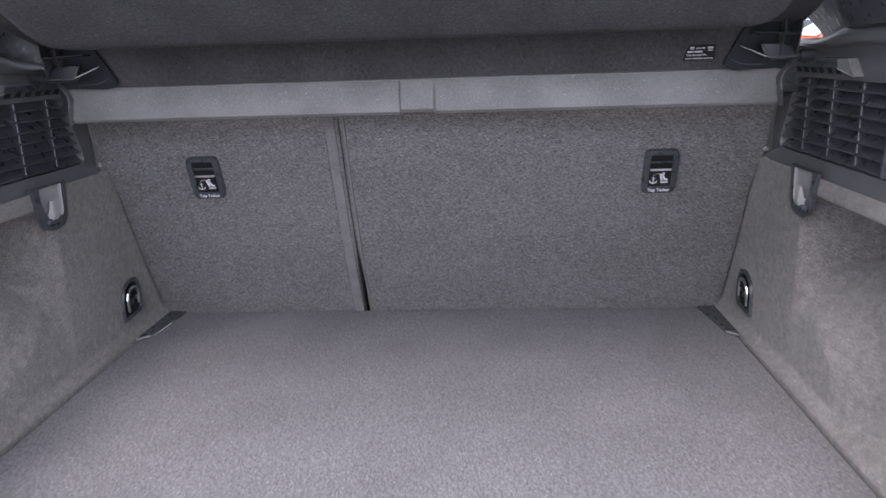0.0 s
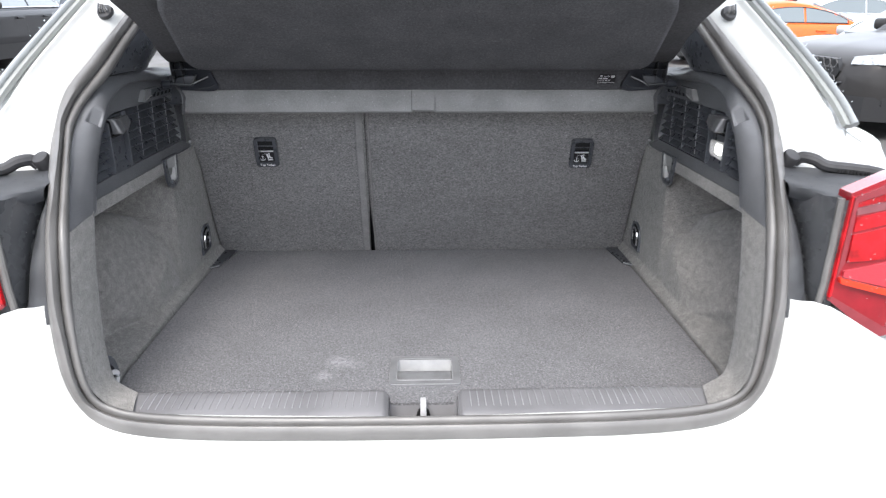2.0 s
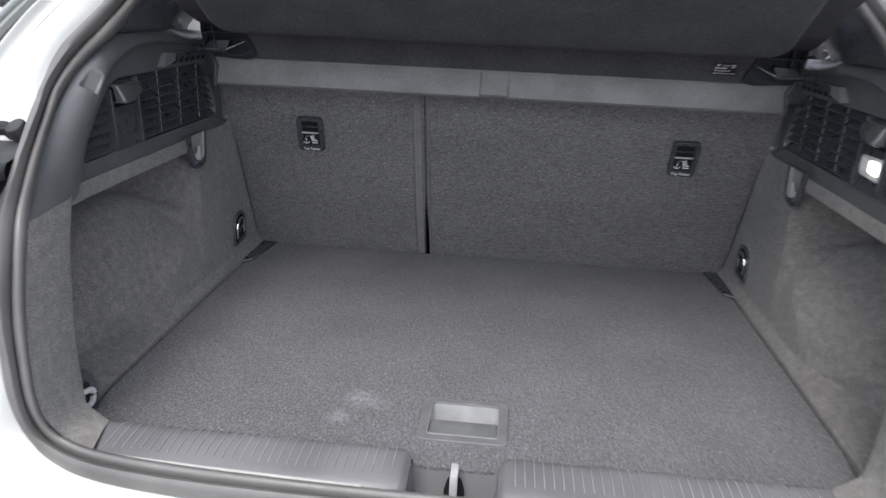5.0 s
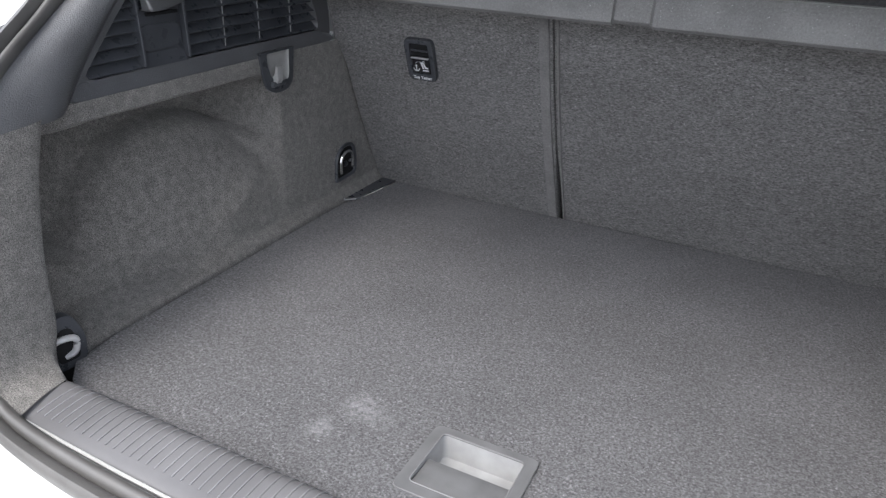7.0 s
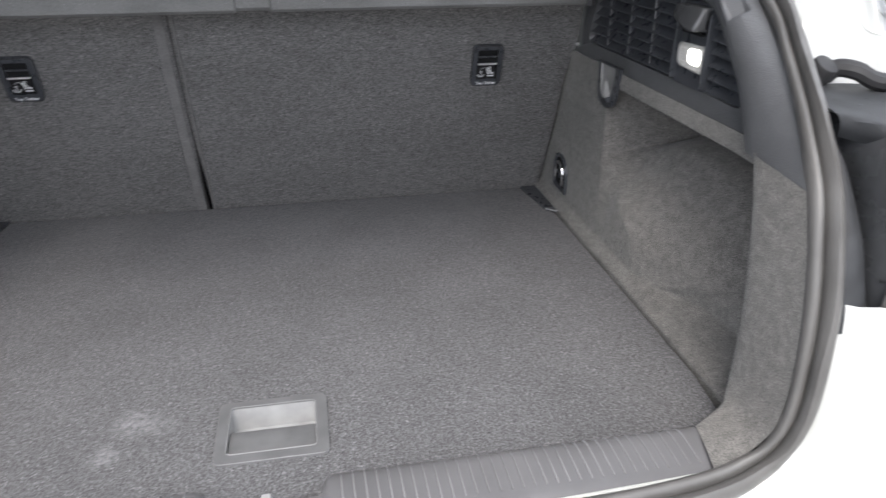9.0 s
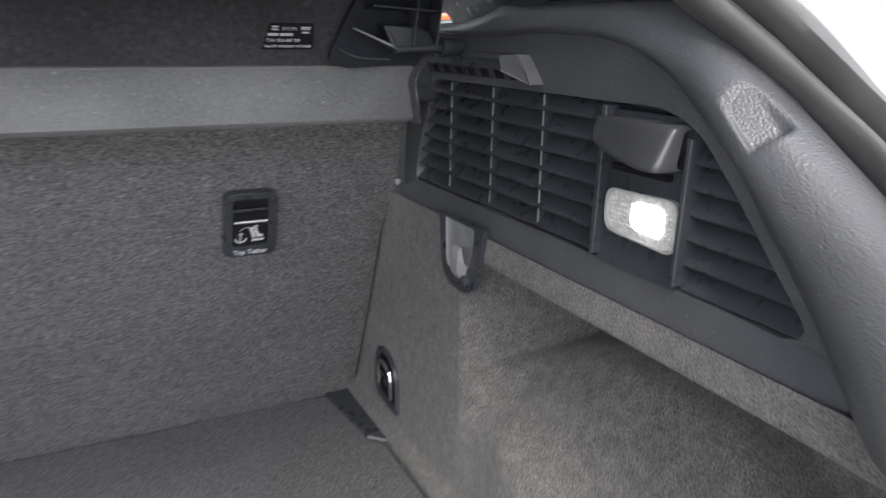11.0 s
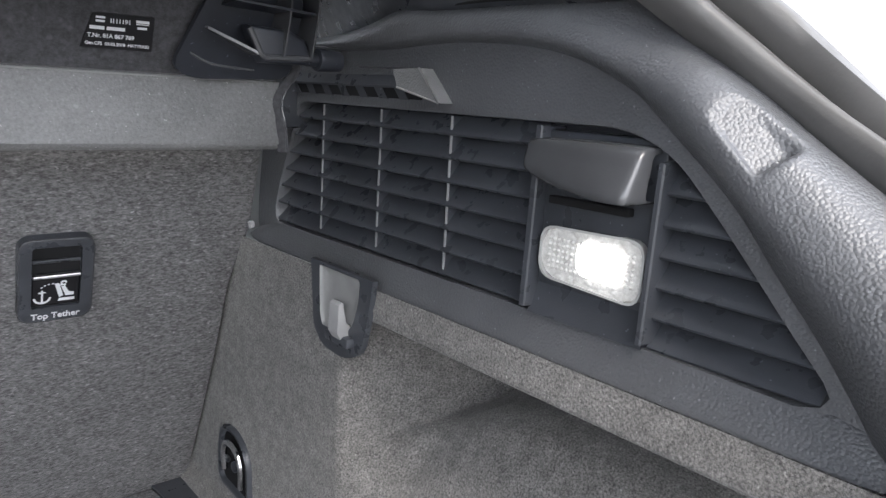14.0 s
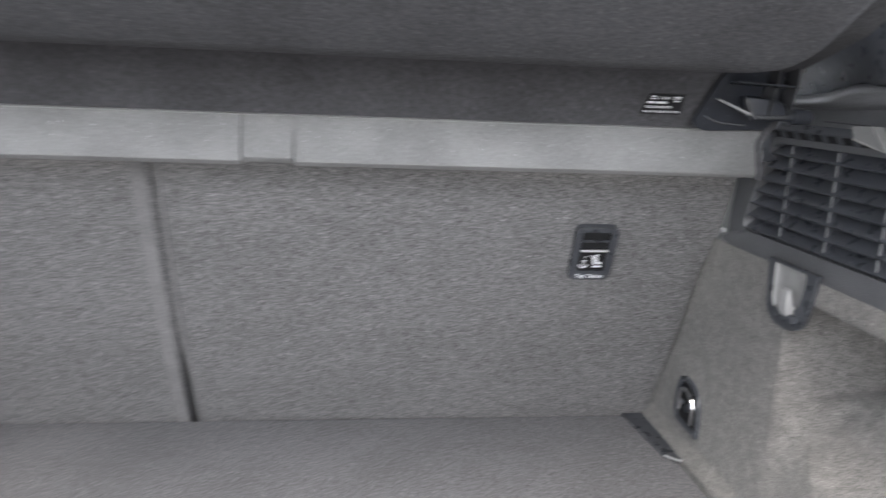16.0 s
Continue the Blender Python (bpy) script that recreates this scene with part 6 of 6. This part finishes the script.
parked_car("parked_saloon", DARKP, stand(-9.5, 18.2, -92), "dark grey saloon car parked behind another", L=4.7, W=1.84, H=1.42)
parked_car("parked_suv", GREYP, stand(6.48, 6.64, -169), "grey suv with a black honeycomb grille", L=4.66, W=1.9, H=1.62, belt=1.03, hood=1.5, deck=0.15, lamp_up=0.06)
parked_car("parked_saloon", SILVERP, stand(7.3, 9.6, -169), "silver car parked behind the suv", L=4.4, W=1.8, H=1.37, belt=0.86, hood=1.75, wind=0.9, arched=True)
parked_car("parked_coupe", ORANGEP, stand(7.75, 15.4, 180), "orange coupe parked among other cars", L=4.3, W=1.83, H=1.40, belt=0.93, hood=1.3, deck=0.28, back=1.1, arched=True)
parked_car("parked_saloon", SILVERP, stand(11.3, 18.9, 180), "pale silver saloon car in the back row", L=4.7, W=1.84, H=1.68, belt=1.1, arched=True)
parked_car("parked_saloon", DARKP, stand(7.8, 19.2, 180), "dark blue-grey saloon car in the back row", L=4.7, W=1.86, H=1.70, belt=1.32, deck=0.25, back=1.5)
parked_car("parked_van", GREYP, stand(10.35, 22.6, 180), "dark grey van with red tail lamps in the back row", L=4.9, W=1.9, H=2.35, belt=1.98, hood=0.6, deck=0.12, back=0.3)


# white bay line and a steel parking barrier beside the black saloon
line = part("bay_line", grid([[(x, y, ground_z(x, y) + 0.004) for y in (9.62, 9.74)] for x in (-11.0, -8.0, -4.6)]), PLATE)
tagged(line, "worn white bay line painted on the asphalt", "road marking", kind="structure")
bar_at = (-6.72, 9.55, ground_z(-6.72, 9.55))
barrier = empty("parking_barrier", bar_at, "thin grey steel parking barrier standing on asphalt", "barrier")
part("post", tube([Vector(bar_at) + Vector((0.06, 0, 0)), Vector(bar_at) + Vector((-0.26, 0, 1.55))], 0.022, 8), RIM, barrier)
part("post", tube([Vector(bar_at) + Vector((-1.3, 0, 0.02)), Vector(bar_at) + Vector((-0.26, 0, 1.55))], 0.022, 8), RIM, barrier)
part("foot_plate", box(Vector(bar_at) + Vector((-0.25, -0.12, -0.01)), Vector(bar_at) + Vector((0.16, 0.12, 0.014)), 0.004), RIM, barrier)
part("foot_plate", box(Vector(bar_at) + Vector((-1.45, -0.12, 0.0)), Vector(bar_at) + Vector((-1.15, 0.12, 0.034)), 0.004), RIM, barrier)

# grey slatted fence that closes the car park
FENCE = material("grey_fence", (0.30, 0.31, 0.32), 0.6, blotch=0.15, blotch_scale=0.8, grain=0.1, scale=6)
fence = empty("fence", (0, 31, ground_z(0, 31)), "grey slatted steel fence round the car park", "fence", kind="structure")
for x in np.arange(-40, 44, 4.0):
    part("fence_post", box((x - 0.06, 30.94, ground_z(x, 31) - 0.05), (x + 0.06, 31.06, ground_z(x, 31) + 4.3), 0.01, 1), FENCE, fence)
    for k in range(17):
        z = ground_z(x, 31) + 0.1 + 0.245 * k
        part("slat", prism([(x + 0.06, 31.0, z), (x + 0.06, 31.03, z), (x + 0.06, 31.03, z + 0.225), (x + 0.06, 30.98, z + 0.225)], (3.88, 0, -0.062)), FENCE, fence, smooth=False)
